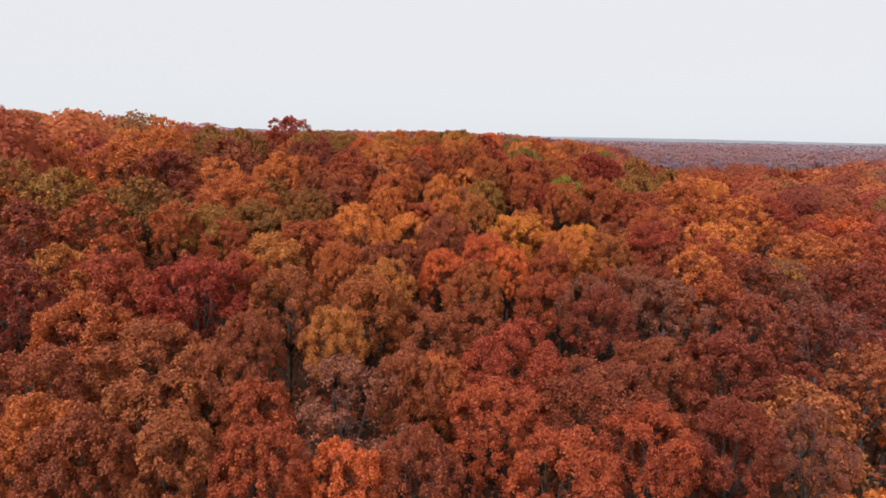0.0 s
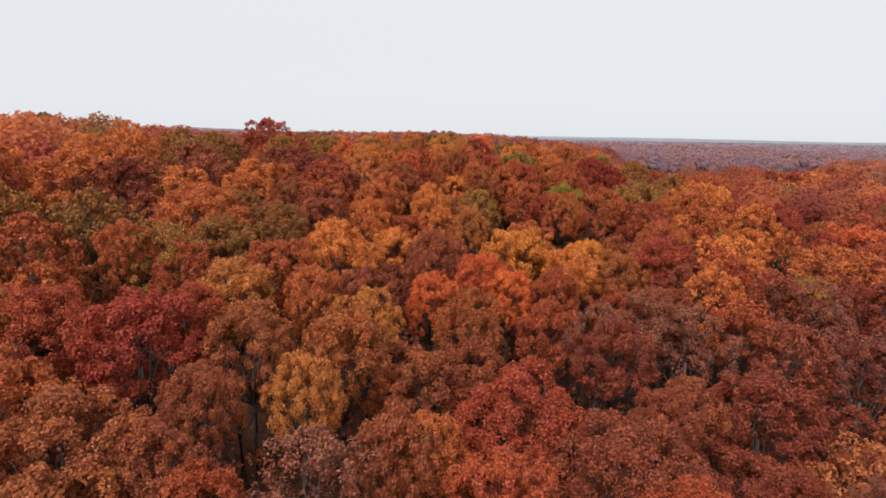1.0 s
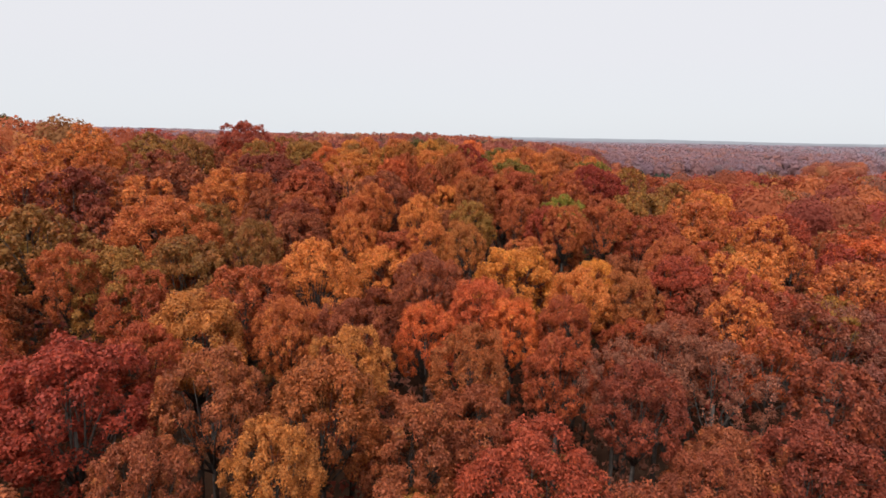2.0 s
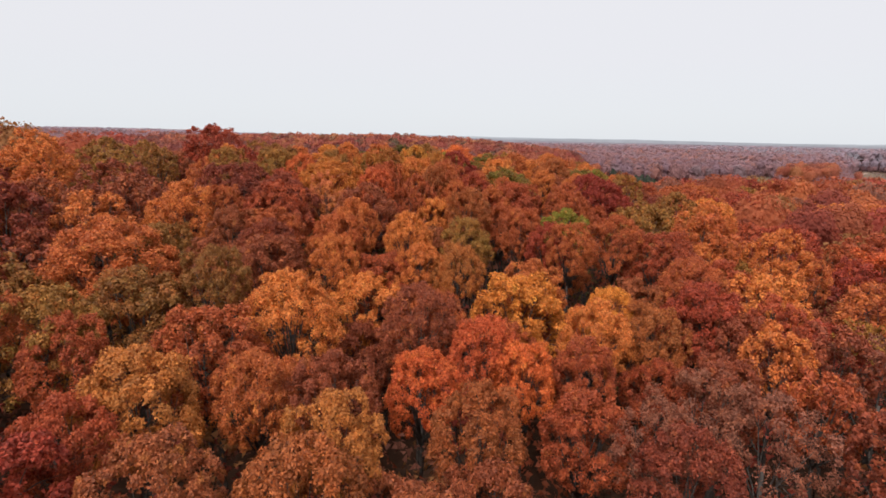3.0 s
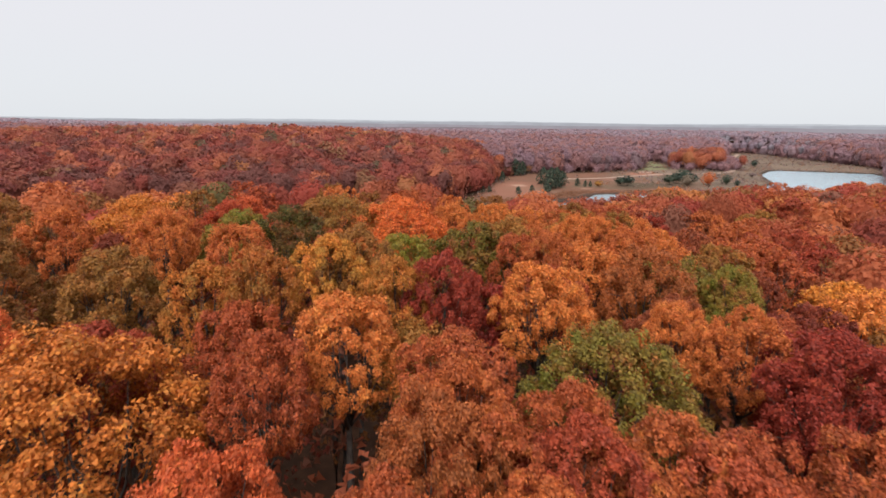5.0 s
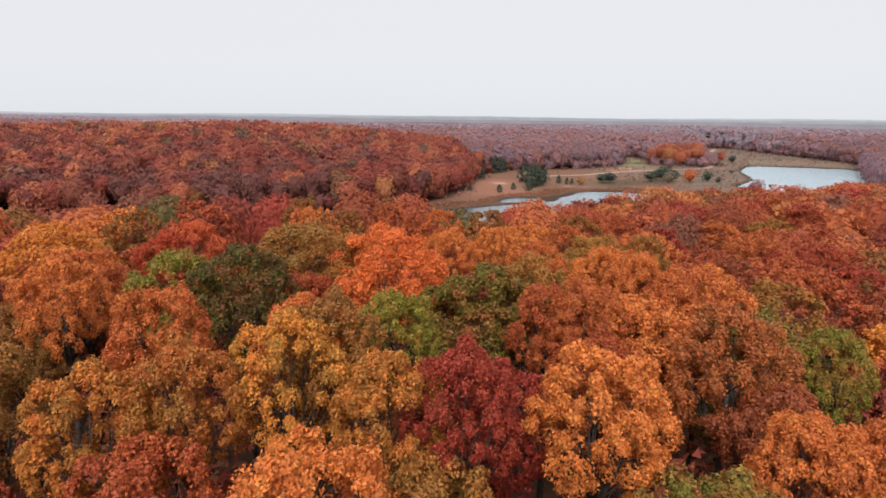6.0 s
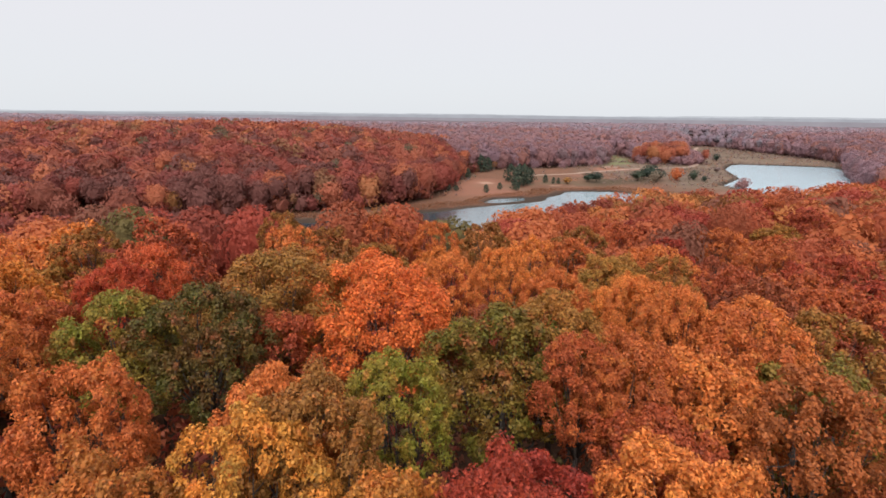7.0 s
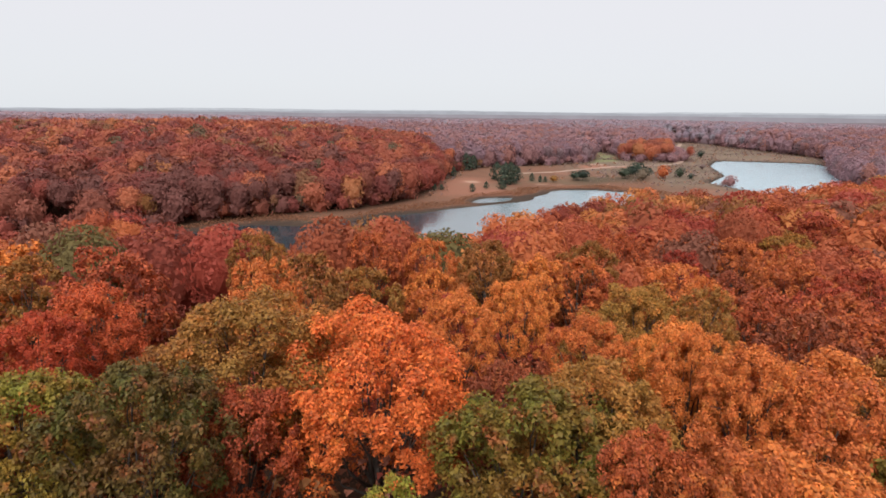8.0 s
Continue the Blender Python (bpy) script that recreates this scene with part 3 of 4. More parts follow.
plant("rust", 9.1, 47.0, 2.7)
plant("tawny", 3.2, 45.7, 2.6)
plant("mauve", 12.1, 44.8, 2.3)
plant("rust", 10.2, 50.8, 2.2)
plant("olive", -13.4, 58.7, 2.5)
plant("red", 11.3, 81.9, 2.8)
plant("red", 21.9, 87.8, 3.2)
plant("red", 5.6, 37.6, 4.3)
plant("red", 4.0, 29.4, 2.8)
plant("brown", 10.9, 33.0, 4.3)
plant("red", 6.7, 23.7, 2.7)
plant("red", 12.1, 28.5, 2.7)
plant("crimson", 17.0, 29.6, 2.6)
plant("crimson", 21.0, 39.5, 3.7)
plant("mauve", 19.3, 46.9, 3.6)
plant("brown", 22.9, 32.7, 3.3)
plant("brown", 30.3, 37.9, 3.0)
plant("mauve", 30.6, 44.2, 4.4)
plant("crimson", 26.2, 45.7, 3.2)
plant("crimson", 22.9, 57.5, 3.7)
plant("rust", 42.3, 65.6, 5.0)
plant("mauve", -3.7, 27.5, 3.9)
plant("crimson", -1.0, 31.2, 2.4)
plant("rust", 0.5, 32.2, 2.2)
plant("tawny", -6.1, 35.4, 2.2)
plant("tawny", -4.8, 40.3, 3.3)
plant("red", -23.3, 40.0, 4.3)
plant("red", -16.3, 38.6, 3.9)
plant("crimson", -24.2, 32.6, 2.5)
plant("rust", -19.3, 31.0, 3.3)
plant("brown", -14.1, 28.2, 3.3)
plant("brown", -12.7, 23.8, 3.4)
plant("brown", -10.3, 27.2, 2.3)
plant("rust", -15.4, 20.9, 2.2)
plant("rust", -8.1, 26.2, 2.2)
plant("brown", -10.9, 33.7, 2.2)
plant("rust", -6.2, 21.0, 2.2)
plant("scarlet", -3.0, 22.2, 2.2)
plant("brown", -0.0, 23.0, 2.2)
plant("brown", -12.9, 20.0, 2.2)
plant("brown", -9.6, 21.0, 2.2)
plant("olive", -20.4, 51.2, 3.2)
plant("olive", -29.4, 57.2, 3.8)
plant("olive", -35.0, 53.4, 3.7)
plant("crimson", -31.5, 43.5, 3.2)
plant("rust", -27.6, 46.4, 3.2)
plant("rust", -22.7, 49.8, 2.2)
plant("orange", -38.3, 70.1, 5.0)
plant("orange", -47.6, 68.4, 5.2)
plant("orange", -43.5, 92.1, 3.9)
plant("crimson", -32.7, 68.8, 3.7)
plant("crimson", -29.7, 80.5, 4.1)
plant("tawny", -25.4, 38.1, 2.2)
plant("mauve", 20.5, 28.1, 2.2)
plant("mauve", 32.9, 54.9, 3.9)
plant("crimson", 40.6, 55.9, 4.1)
plant("rust", 63.1, 91.8, 6.1)
plant("crimson", 12.8, 43.1, 2.8)
plant("crimson", 13.9, 36.7, 2.2)
# further off, on the flanks of the ridge
plant("brown", -18.3, 25.2, 2.7, 17.4)
plant("orange", -9.5, 118.1, 2.7, 17.4)
plant("brown", -10.1, 39.5, 2.8, 17.4)
plant("olive", 7.9, 134.6, 3.4, 17.4)
plant("orange", -17.8, 120.6, 3.2, 17.4)
plant("olive", 6.5, 153.4, 2.9, 17.4)
plant("red", -14.1, 86.5, 2.7, 17.2)
plant("red", -25.0, 114.5, 3.0, 17.4)
plant("crimson", 38.9, 50.1, 3.1, 17.3)
plant("orange", -29.1, 119.0, 2.9, 17.4)
plant("olive", -22.0, 122.8, 3.0, 17.4)
plant("olive", -41.1, 56.2, 3.0, 17.4)
plant("red", 60.5, 133.4, 3.8, 17.4)
plant("orange", -14.0, 153.2, 4.2, 17.0)
plant("bright", 57.9, 84.1, 5.4, 17.4)
plant("orange", -20.1, 153.0, 4.3, 17.2)
plant("red", 48.3, 68.9, 3.1, 17.0)
plant("olive", -34.8, 105.3, 3.2, 17.4)
plant("orange", -42.2, 79.0, 2.9, 17.2)
plant("rust", 73.6, 148.4, 3.9, 17.4)
plant("red", 55.1, 75.1, 3.5, 17.2)
plant("olive", -43.9, 110.0, 4.0, 17.3)
plant("orange", 23.3, 183.6, 3.5, 17.4)
plant("red", 65.1, 167.3, 4.7, 17.4)
plant("red", 71.5, 123.4, 4.8, 17.1)
plant("red", 49.6, 90.3, 4.3, 17.4)
plant("red", 66.8, 107.4, 4.5, 15.8)
plant("orange", -58.6, 90.2, 4.6, 17.0)
plant("red", -35.3, 128.2, 4.6, 17.4)
plant("red", 65.3, 181.1, 5.2, 17.4)
plant("orange", -64.1, 88.3, 5.8, 17.4)
plant("orange", -49.1, 102.0, 4.8, 16.7)
plant("red", 59.1, 190.6, 4.8, 17.4)
plant("olive", -37.7, 108.6, 3.1, 17.4)
plant("crimson", -3.5, 207.5, 5.5, 16.5)
plant("crimson", -16.8, 218.3, 6.1, 16.6)
plant("mauve", -67.4, 116.7, 5.4, 17.4)
plant("red", 64.7, 126.2, 6.0, 17.2)
plant("red", 88.3, 186.8, 6.2, 17.4)
plant("orange", 89.0, 123.2, 4.0, 17.4)
plant("rust", 106.3, 177.3, 6.2, 17.4)
plant("orange", 85.6, 129.0, 5.7, 17.4)
plant("rust", 78.4, 135.7, 6.2, 17.4)
plant("rust", 114.3, 161.5, 6.2, 17.4)
# the tall ones on the skyline of the ridge
plant("red", -33.4, 126.6, 5.2, 20.9)
plant("olive", -27, 131, 3.4, 18.0)
plant("dgreen", -78, 127, 4.4, 21.8)
plant("orange", -85, 122, 5.2, 22.0)
plant("orange", -79, 112, 5.0, 20.2)
plant("mauve", -69, 128, 4.4, 18.5)

# the trees between those: the same wood, filled up
fill_rng = np.random.default_rng(11)
# mostly dark leaf colours, painting deeper shade between the taller crowns
TONES = ["brown"] * 6 + ["rust"] * 5 + ["red"] * 3 + ["orange"] * 2 + ["olive"] * 3 + ["crimson"] * 4 + ["mauve"]
tries = 0
while len(planted) < 480 and tries < 9000:
    tries += 1
    x, y = fill_rng.uniform(-42, 58), fill_rng.uniform(14, 145)
    reach = fill_rng.uniform(2.5, 3.7)
    if math.hypot(x - 2.2, y - 107.0) < 4.2 or math.hypot(x - 1.5, y - 88.0) < 3.0 or math.hypot(x + 7.5, y - 79.5) < 4.0:
        continue  # dark gaps in the canopy
    if min((x - a) ** 2 + (y - b) ** 2 - (0.52 * (reach + c)) ** 2 for a, b, c in planted) > 0:
        beside = min(TREES_KNOWN, key=lambda p: (x - p[1]) ** 2 + (y - p[2]) ** 2)
        tone = beside[0] if fill_rng.uniform() < 0.45 else TONES[fill_rng.integers(len(TONES))]
        plant(tone if tone in TONES else "rust", x, y, reach, min(beside[3] - 2.2, 15.4))


# ---- the woods beyond ----
def crown_templates(seed, count, leaves, size, lobes, clumps):
    made = []
    for i in range(count):
        rng = np.random.default_rng(seed + i)
        places, normals, _ = crown_points(rng, lobes, clumps, leaves)
        made.append(leaf_sprays(rng, places, normals, size, 0.1, 0.2, 0.42).astype(np.float32))
    return made


def dome_templates(seed, count, leaves, size, fine=2, bumps=11, loose=0.4):
    """Rounded far crowns: a lumpy dome of foliage each, with sprays standing out of it."""
    made = []
    bm = bmesh.new()
    bmesh.ops.create_icosphere(bm, subdivisions=fine, radius=1)
    core = np.array([[v.co for v in f.verts] for f in bm.faces if f.calc_center_median().z > -0.75])
    bm.free()
    for i in range(count):
        rng = np.random.default_rng(seed + i)
        lumps = unit(rng.normal(0, 1, (bumps, 3)) + np.array([0, 0, 0.25]))
        squash = np.array([rng.uniform(0.82, 1.2), rng.uniform(0.82, 1.2), rng.uniform(0.85, 1.05)])

        def shell(d):
            return d * squash * (0.62 + 0.46 * smooth(0.6, 1.0, (d @ lumps.T).max(1)))[:, None]
        d = unit(rng.normal(0, 1, (leaves, 3)) + np.array([0, 0, 0.45]))
        sprays = leaf_sprays(rng, shell(d) * rng.uniform(0.86, 1.14, (leaves, 1)), d, size, 0.3, loose, 0.42)
        body = 0.8 * shell(core.reshape(-1, 3))
        made.append(np.concatenate([sprays, body]).astype(np.float32))
    return made


def scatter(seed, x0, x1, y0, y1, step):
    """Jittered places on a grid."""
    rng = np.random.default_rng(seed)
    xs, ys = np.meshgrid(np.arange(x0, x1, step, dtype=float), np.arange(y0, y1, step, dtype=float))
    xs[1::2] += step / 2
    xs = xs + rng.uniform(-0.36, 0.36, xs.shape) * step
    ys = ys + rng.uniform(-0.36, 0.36, ys.shape) * step
    return xs.reshape(-1), ys.reshape(-1), rng


def woods(name, xs, ys, tones, rng, templates, reach, tall, mat, label, category="woods", edge=None, uneven=0.3, shore=0.0, flat=1.0):
    """A wood of many crowns in one mesh, each with its own tone."""
    zs = ground_height(xs, ys)
    pieces, tone = [], []
    for i in range(len(xs)):
        t = templates[rng.integers(len(templates))]
        a, r = rng.uniform(0, 2 * math.pi), reach * rng.uniform(0.66, 1.34)
        low_dome = 1.0 if edge is not None and edge[i] < 24 else flat
        c, s = math.cos(a) * r, math.sin(a) * r
        h = tall * rng.uniform(1.08 - uneven, 1.08) - 1.05 * r * low_dome
        if edge is not None:
            h -= shore * float((1 - smooth(0, 55, edge[i])) * (1 - smooth(20, 95, xs[i])))
        low = 1.4 if edge is not None and edge[i] < 22 else 1.25
        pieces.append(np.stack([t[:, 0] * c - t[:, 1] * s + xs[i], t[:, 0] * s + t[:, 1] * c + ys[i], np.where(t[:, 2] > 0, t[:, 2], t[:, 2] * low) * r * 1.1 * low_dome + zs[i] + h], -1))
        tone.append(np.full(len(t), tones[i], np.float32))
    me = leaf_mesh(name, np.concatenate(pieces))
    att = me.attributes.new("tone", "FLOAT", "POINT")
    att.data.foreach_set("value", np.concatenate(tone))
    me.materials.append(mat)
    return tagged(new(name, me), label, category, kind="stuff")


def clear_of_water(xs, ys, gap=3.0):
    d = np.minimum(signed_distance(NEAR_LAKE, xs, ys), signed_distance(FAR_LAKE, xs, ys))
    track = ROAD_LINE + ROAD_LINE[-2:0:-1]
    return (d > gap) & (signed_distance(CLEARING, xs, ys) > 1.5) & (signed_distance(YARD, xs, ys) > 0) & (np.abs(signed_distance(track, xs, ys)) > 9)


def picked(rng, weights, count):
    w = np.array(weights, float)
    return rng.choice(len(w), count, p=w / w.sum()) / len(w) + 0.5 / len(w)


def patches(xs, ys, seed=0.0):
    """A smooth, irregular field between about -1 and 1."""
    return (np.sin(xs / 23 + ys / 37 + seed) + np.sin(ys / 19 - xs / 41 + 2 * seed) + np.sin(xs / 13 - ys / 17 + 3 * seed) * 0.7 + np.sin(xs / 61 + ys / 53 + seed)) / 3


def edge_distance(xs, ys):
    return np.minimum(signed_distance(CLEARING, xs, ys), np.minimum(signed_distance(NEAR_LAKE, xs, ys), signed_distance(FAR_LAKE, xs, ys)))


def ridge_woods():
    trees = np.array(planted)
    xs, ys, rng = scatter(21, -150, 420, -70, 330, 7.0)
    gap = np.full(len(xs), 99.0)
    idx = np.nonzero((np.abs(xs - 5) < 160) & (ys < 280))[0]
    gap[idx] = np.sqrt(((xs[idx, None] - trees[:, 0]) ** 2 + (ys[idx, None] - trees[:, 1]) ** 2).min(1)) / 4.3
    keep = clear_of_water(xs, ys, 4) & (gap > 1) & ~((xs > -43) & (xs < 56) & (ys > 13) & (ys < 143)) & (np.abs(xs - 0.12 * ys) < np.maximum(75, 20 + 0.78 * (ys + 40)))
    keep &= ~((xs < -30) & (ys > 215))
    xs, ys = xs[keep], ys[keep]
    tones = picked(rng, [13, 11, 15, 15, 13, 7, 6, 13, 5, 2], len(xs))
    close = ((xs - 15) ** 2 + (ys - 95) ** 2 < 98 ** 2) & (ys > 15)
    edge = edge_distance(xs, ys)
    for chosen, shapes in ((close, dome_templates(300, 7, 1900, 0.105, 2, 22)), (~close, dome_templates(310, 7, 600, 0.17, 1, 16))):
        woods("woods", xs[chosen], ys[chosen], tones[chosen], rng, shapes, 4.5, 17.0, WOODS, "dense oak wood in red, rust and orange autumn leaf", edge=edge[chosen], shore=3.2)


def understory():
    xs, ys, rng = scatter(29, -50, 62, 14, 146, 3.5)
    trees = np.array(planted)
    gap = np.sqrt(((xs[:, None] - trees[:, 0]) ** 2 + (ys[:, None] - trees[:, 1]) ** 2).min(1))
    xs, ys = xs[gap > 1.5], ys[gap > 1.5]
    # undergrowth added in dark tones to stand for the shade in canopy gaps
    woods("undergrowth", xs, ys, picked(rng, [2, 4, 2, 4, 0, 0, 0, 3, 5, 1], len(xs)), rng, crown_templates(440, 5, 300, 0.125, 9, 5), 2.6, 11.5, WOODS, "young trees and brown undergrowth below the crowns", "undergrowth")


def slope_woods():
    xs, ys, rng = scatter(22, -360, 760, 240, 560, 6.7)
    keep = clear_of_water(xs, ys, 3) & (ys > 326) & (xs > -0.56 * ys - 30) & (xs < 1.25 * ys + 60)
    xs, ys = xs[keep], ys[keep]
    crest = rng.uniform(0, 1, len(xs)) < smooth(375, 465, ys + 60 * patches(xs, ys) + 0.25 * xs)
    tones = np.where(crest, picked(rng, [18, 10, 20, 14, 11, 13, 4, 6, 3, 1], len(xs)), picked(rng, [18, 26, 10, 16, 4, 3, 1, 1, 19, 2], len(xs)))
    bare = rng.uniform(-0.15, 0.15, len(xs)) + 0.8 * patches(xs, ys, 1.7) * smooth(90, 190, xs) + 1.6 * smooth(100, 260, xs + 0.1 * (ys - 420)) > 0.62
    clump = np.hypot((xs - 385) / 1.0, (ys - 560) / 1.0) < 52
    bare &= ~clump
    tones = np.where(clump, picked(rng, [1, 0, 6, 4, 9, 8, 3, 4, 1, 0], len(xs)), tones)
    fine = dome_templates(340, 9, 300, 0.24, 1)
    edge = edge_distance(xs, ys)
    front = (edge < 34) & ~bare
    woods("woods", xs[front], ys[front], tones[front], rng, dome_templates(330, 8, 700, 0.16), 5.0, 16.0, SLOPE_WOODS, "edge of the rust coloured wood above the lake shore", edge=edge[front], uneven=0.26)
    inner = ~bare & ~front
    woods("woods", xs[inner], ys[inner], tones[inner], rng, fine, 5.3, 16.5, SLOPE_WOODS, "rust and orange wood on the slope beyond the lake", edge=edge[inner], uneven=0.2, flat=0.95)
    woods("woods", xs[bare], ys[bare], rng.uniform(0, 1, bare.sum()), rng, fine, 5.1, 15.0, HAZY_BARE_WOODS, "thinning hazy mauve brown wood round the clearing", edge=edge[bare], uneven=0.2, flat=0.8)
    xs, ys, rng = scatter(28, -200, 700, 300, 800, 4.2)
    d = edge_distance(xs, ys)
    keep = (d > 1.5) & (d < 15) & (ys > 322)
    xs, ys = xs[keep], ys[keep]
    shrubs = dome_templates(350, 5, 110, 0.28, 1)
    for chosen, mat, label in ((xs < 190, SLOPE_WOODS, "brown undergrowth along the edge of the wood"), (xs >= 190, HAZY_BARE_WOODS, "thin mauve undergrowth round the clearing")):
        woods("undergrowth", xs[chosen], ys[chosen], picked(rng, [2, 6, 1, 3, 0, 1, 0, 1, 6, 1], chosen.sum()), rng, shrubs, 3.3, 8.0, mat, label, "undergrowth")
    xs, ys, rng = scatter(25, -560, 1150, 560, 960, 8.6)
    keep = clear_of_water(xs, ys, 3) & (xs > -0.58 * ys - 30) & (xs < 1.25 * ys + 60)
    xs, ys = xs[keep], ys[keep]
    warm = rng.uniform(-0.3, 0.3, len(xs)) + patches(xs / 1.5, ys / 1.5, 0.6) > 0.3 + 0.9 * smooth(60, 380, xs) + 0.5 * smooth(640, 820, ys)
    coarse = dome_templates(360, 8, 80, 0.3, 1, 9, 0.18)
    woods("woods", xs[warm], ys[warm], picked(rng, [16, 10, 16, 14, 10, 12, 3, 4, 13, 1], warm.sum()), rng, coarse, 6.2, 16.5, SLOPE_WOODS, "rust coloured wood behind the first crest", uneven=0.14, flat=0.62)
    edge = edge_distance(xs, ys)
    # farther crowns take the greyer palette that has more haze in it
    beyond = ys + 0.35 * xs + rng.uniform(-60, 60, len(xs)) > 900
    for chosen, mat, label in ((~warm & ~beyond, HAZY_BARE_WOODS, "thinning hazy mauve wood behind the clearing"), (~warm & beyond, FAR_WOODS, "leafless wood greyed by haze on the far rises")):
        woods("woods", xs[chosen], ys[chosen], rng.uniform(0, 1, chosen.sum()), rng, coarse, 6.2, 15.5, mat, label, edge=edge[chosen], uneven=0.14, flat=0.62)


def far_woods():
    xs, ys, rng = scatter(23, -1000, 2000, 960, 1540, 11.5)
    keep = (xs > -0.6 * ys - 40) & (xs < 1.3 * ys + 80) & (np.hypot(xs, ys) < 1540)
    xs, ys = xs[keep], ys[keep]
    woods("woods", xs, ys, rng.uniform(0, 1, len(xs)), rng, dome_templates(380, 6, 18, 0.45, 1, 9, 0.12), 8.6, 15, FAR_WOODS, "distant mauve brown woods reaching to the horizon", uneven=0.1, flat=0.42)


def scrub():
    xs, ys, rng = scatter(26, 100, 640, 240, 780, 3.4)
    d = signed_distance(CLEARING, xs, ys)
    lakes = np.minimum(np.minimum(signed_distance(NEAR_LAKE, xs, ys), signed_distance(FAR_LAKE, xs, ys)), signed_distance(POND, xs, ys))
    wild = smooth(200, 290, xs) * (0.1 + 0.4 * (np.sin(xs / 19 + ys / 27) * np.sin(ys / 15 - xs / 40) > -0.1)) + 0.5 * smooth(-10, 0, d)
    keep = (d < 2) & (lakes > 3) & (np.abs(signed_distance(ROAD_LINE + ROAD_LINE[-2:0:-1], xs, ys)) > 6) & (rng.uniform(0, 1, len(xs)) < wild)
    xs, ys = xs[keep], ys[keep]
    woods("scrub", xs, ys, rng.uniform(0, 1, len(xs)), rng, crown_templates(400, 4, 20, 0.55, 4, 2), 1.7, 1.5, SCRUB, "dry brown scrub and weeds in the clearing", "scrub")
    xs, ys, rng = scatter(27, -40, 240, 300, 400, 1.1)
    lakes = np.minimum(signed_distance(NEAR_LAKE, xs, ys), signed_distance(POND, xs, ys))
    keep = (lakes > 5) & (lakes < 13 + 4 * np.sin(xs / 11)) & (signed_distance(CLEARING, xs, ys) < 4) & (ys > 300) & (signed_distance(POND, xs, ys) > 5)
    xs, ys = xs[keep], ys[keep]
    woods("reeds", xs, ys, rng.uniform(0, 1, len(xs)), rng, crown_templates(410, 4, 14, 0.6, 3, 1), 0.8, 1.0, REEDS, "band of rust coloured reeds along the lake shore", "reeds")


# ---- things in the clearing beyond the lake ----
def cedar_mesh(seed, sprays):
    """A dense, pointed evergreen crown of unit height and width."""
    rng = np.random.default_rng(seed)
    z = rng.uniform(0.04, 1, sprays) ** 0.9
    a = rng.uniform(0, 2 * math.pi, sprays)
    r = 0.5 * (1 - z ** 2.6) ** 0.8 * (0.55 + 0.45 * smooth(0, 0.25, z)) * rng.uniform(0.6, 1.05, sprays) * (1 + 0.18 * np.sin(3 * a + seed) + 0.12 * np.sin(11 * z * 3))
    centres = np.stack([r * np.cos(a), r * np.sin(a), z], -1)
    normals = np.stack([np.cos(a), np.sin(a), np.full(sprays, 0.5)], -1)
    me = leaf_mesh("crown", leaf_sprays(rng, centres, normals, 0.13, 0.1))
    att = me.attributes.new("tone", "FLOAT", "POINT")
    att.data.foreach_set("value", np.repeat(rng.uniform(0, 1, sprays), 3).astype(np.float32))
    me.materials.append(CEDAR)
    return me


CEDARS = [cedar_mesh(i, 420) for i in range(3)]
BUSHES = dome_templates(420, 3, 420, 0.2, 1, 14)


def stem_mesh():
    bm = bmesh.new()
    tube(bm, [(0, 0, -0.05), (0, 0, 0.3), (0, 0, 0.8)], [0.02, 0.016, 0.006], 6)
    me = bpy.data.meshes.new("trunk")
    bm.to_mesh(me)
    me.materials.append(BARK)
    return me


STEM = stem_mesh()


def cedar(x, y, tall, wide, i):
    root = new("cedar")
    root.location = (x, y, float(ground_height(x, y)))
    for name, me in (("trunk", STEM), ("crown", CEDARS[i % 3])):
        ob = new(name, me)
        ob.scale = (wide, wide, tall)
        ob.rotation_euler = (0, 0, i * 1.7)
        ob.parent = root
    tagged(root, "dark green cedar standing in the dry clearing", "cedar", "cedars of the clearing")


def bush(x, y, tall, mat, tone, label):
    """A shrub: a few stems from the ground and a leafy head."""
    root = new("bush")
    root.location = (x, y, float(ground_height(x, y)))
    rng = np.random.default_rng(int(x * 7 + y))
    verts = BUSHES[rng.integers(3)] * np.array([tall * 0.62, tall * 0.62, tall * 0.5]) + np.array([0, 0, tall * 0.52])
    me = leaf_mesh("head", verts)
    att = me.attributes.new("tone", "FLOAT", "POINT")
    att.data.foreach_set("value", np.full(len(verts), tone, np.float32))
    me.materials.append(mat)
    head = tagged(new("head", me), kind="stuff")
    head.parent = root
    bm = bmesh.new()
    for k in range(4):
        a = k * 1.6 + 0.4
        tube(bm, [(0.05 * math.cos(a), 0.05 * math.sin(a), -0.1), (tall * 0.3 * math.cos(a), tall * 0.3 * math.sin(a), tall * 0.75)], [0.06, 0.015], 4)
    stems = bpy.data.meshes.new("stem")
    bm.to_mesh(stems)
    stems.materials.append(BARK)
    stem = new("stem", stems)
    stem.parent = root
    tagged(root, label, "bush", "bushes of the clearing")


def plain_material(name, low, high, scale, rough=0.8):
    m, nt = material(name)
    out = nt.nodes.new("ShaderNodeOutputMaterial")
    bsdf = node(nt, "ShaderNodeBsdfPrincipled", Roughness=rough)
    nt.links.new(mixed(nt, ramped(nt, noise_fac(nt, scale, 5.0), 0.3, 0.7), low, high), bsdf.inputs["Base Color"])
    nt.links.new(bsdf.outputs[0], out.inputs[0])
    return m


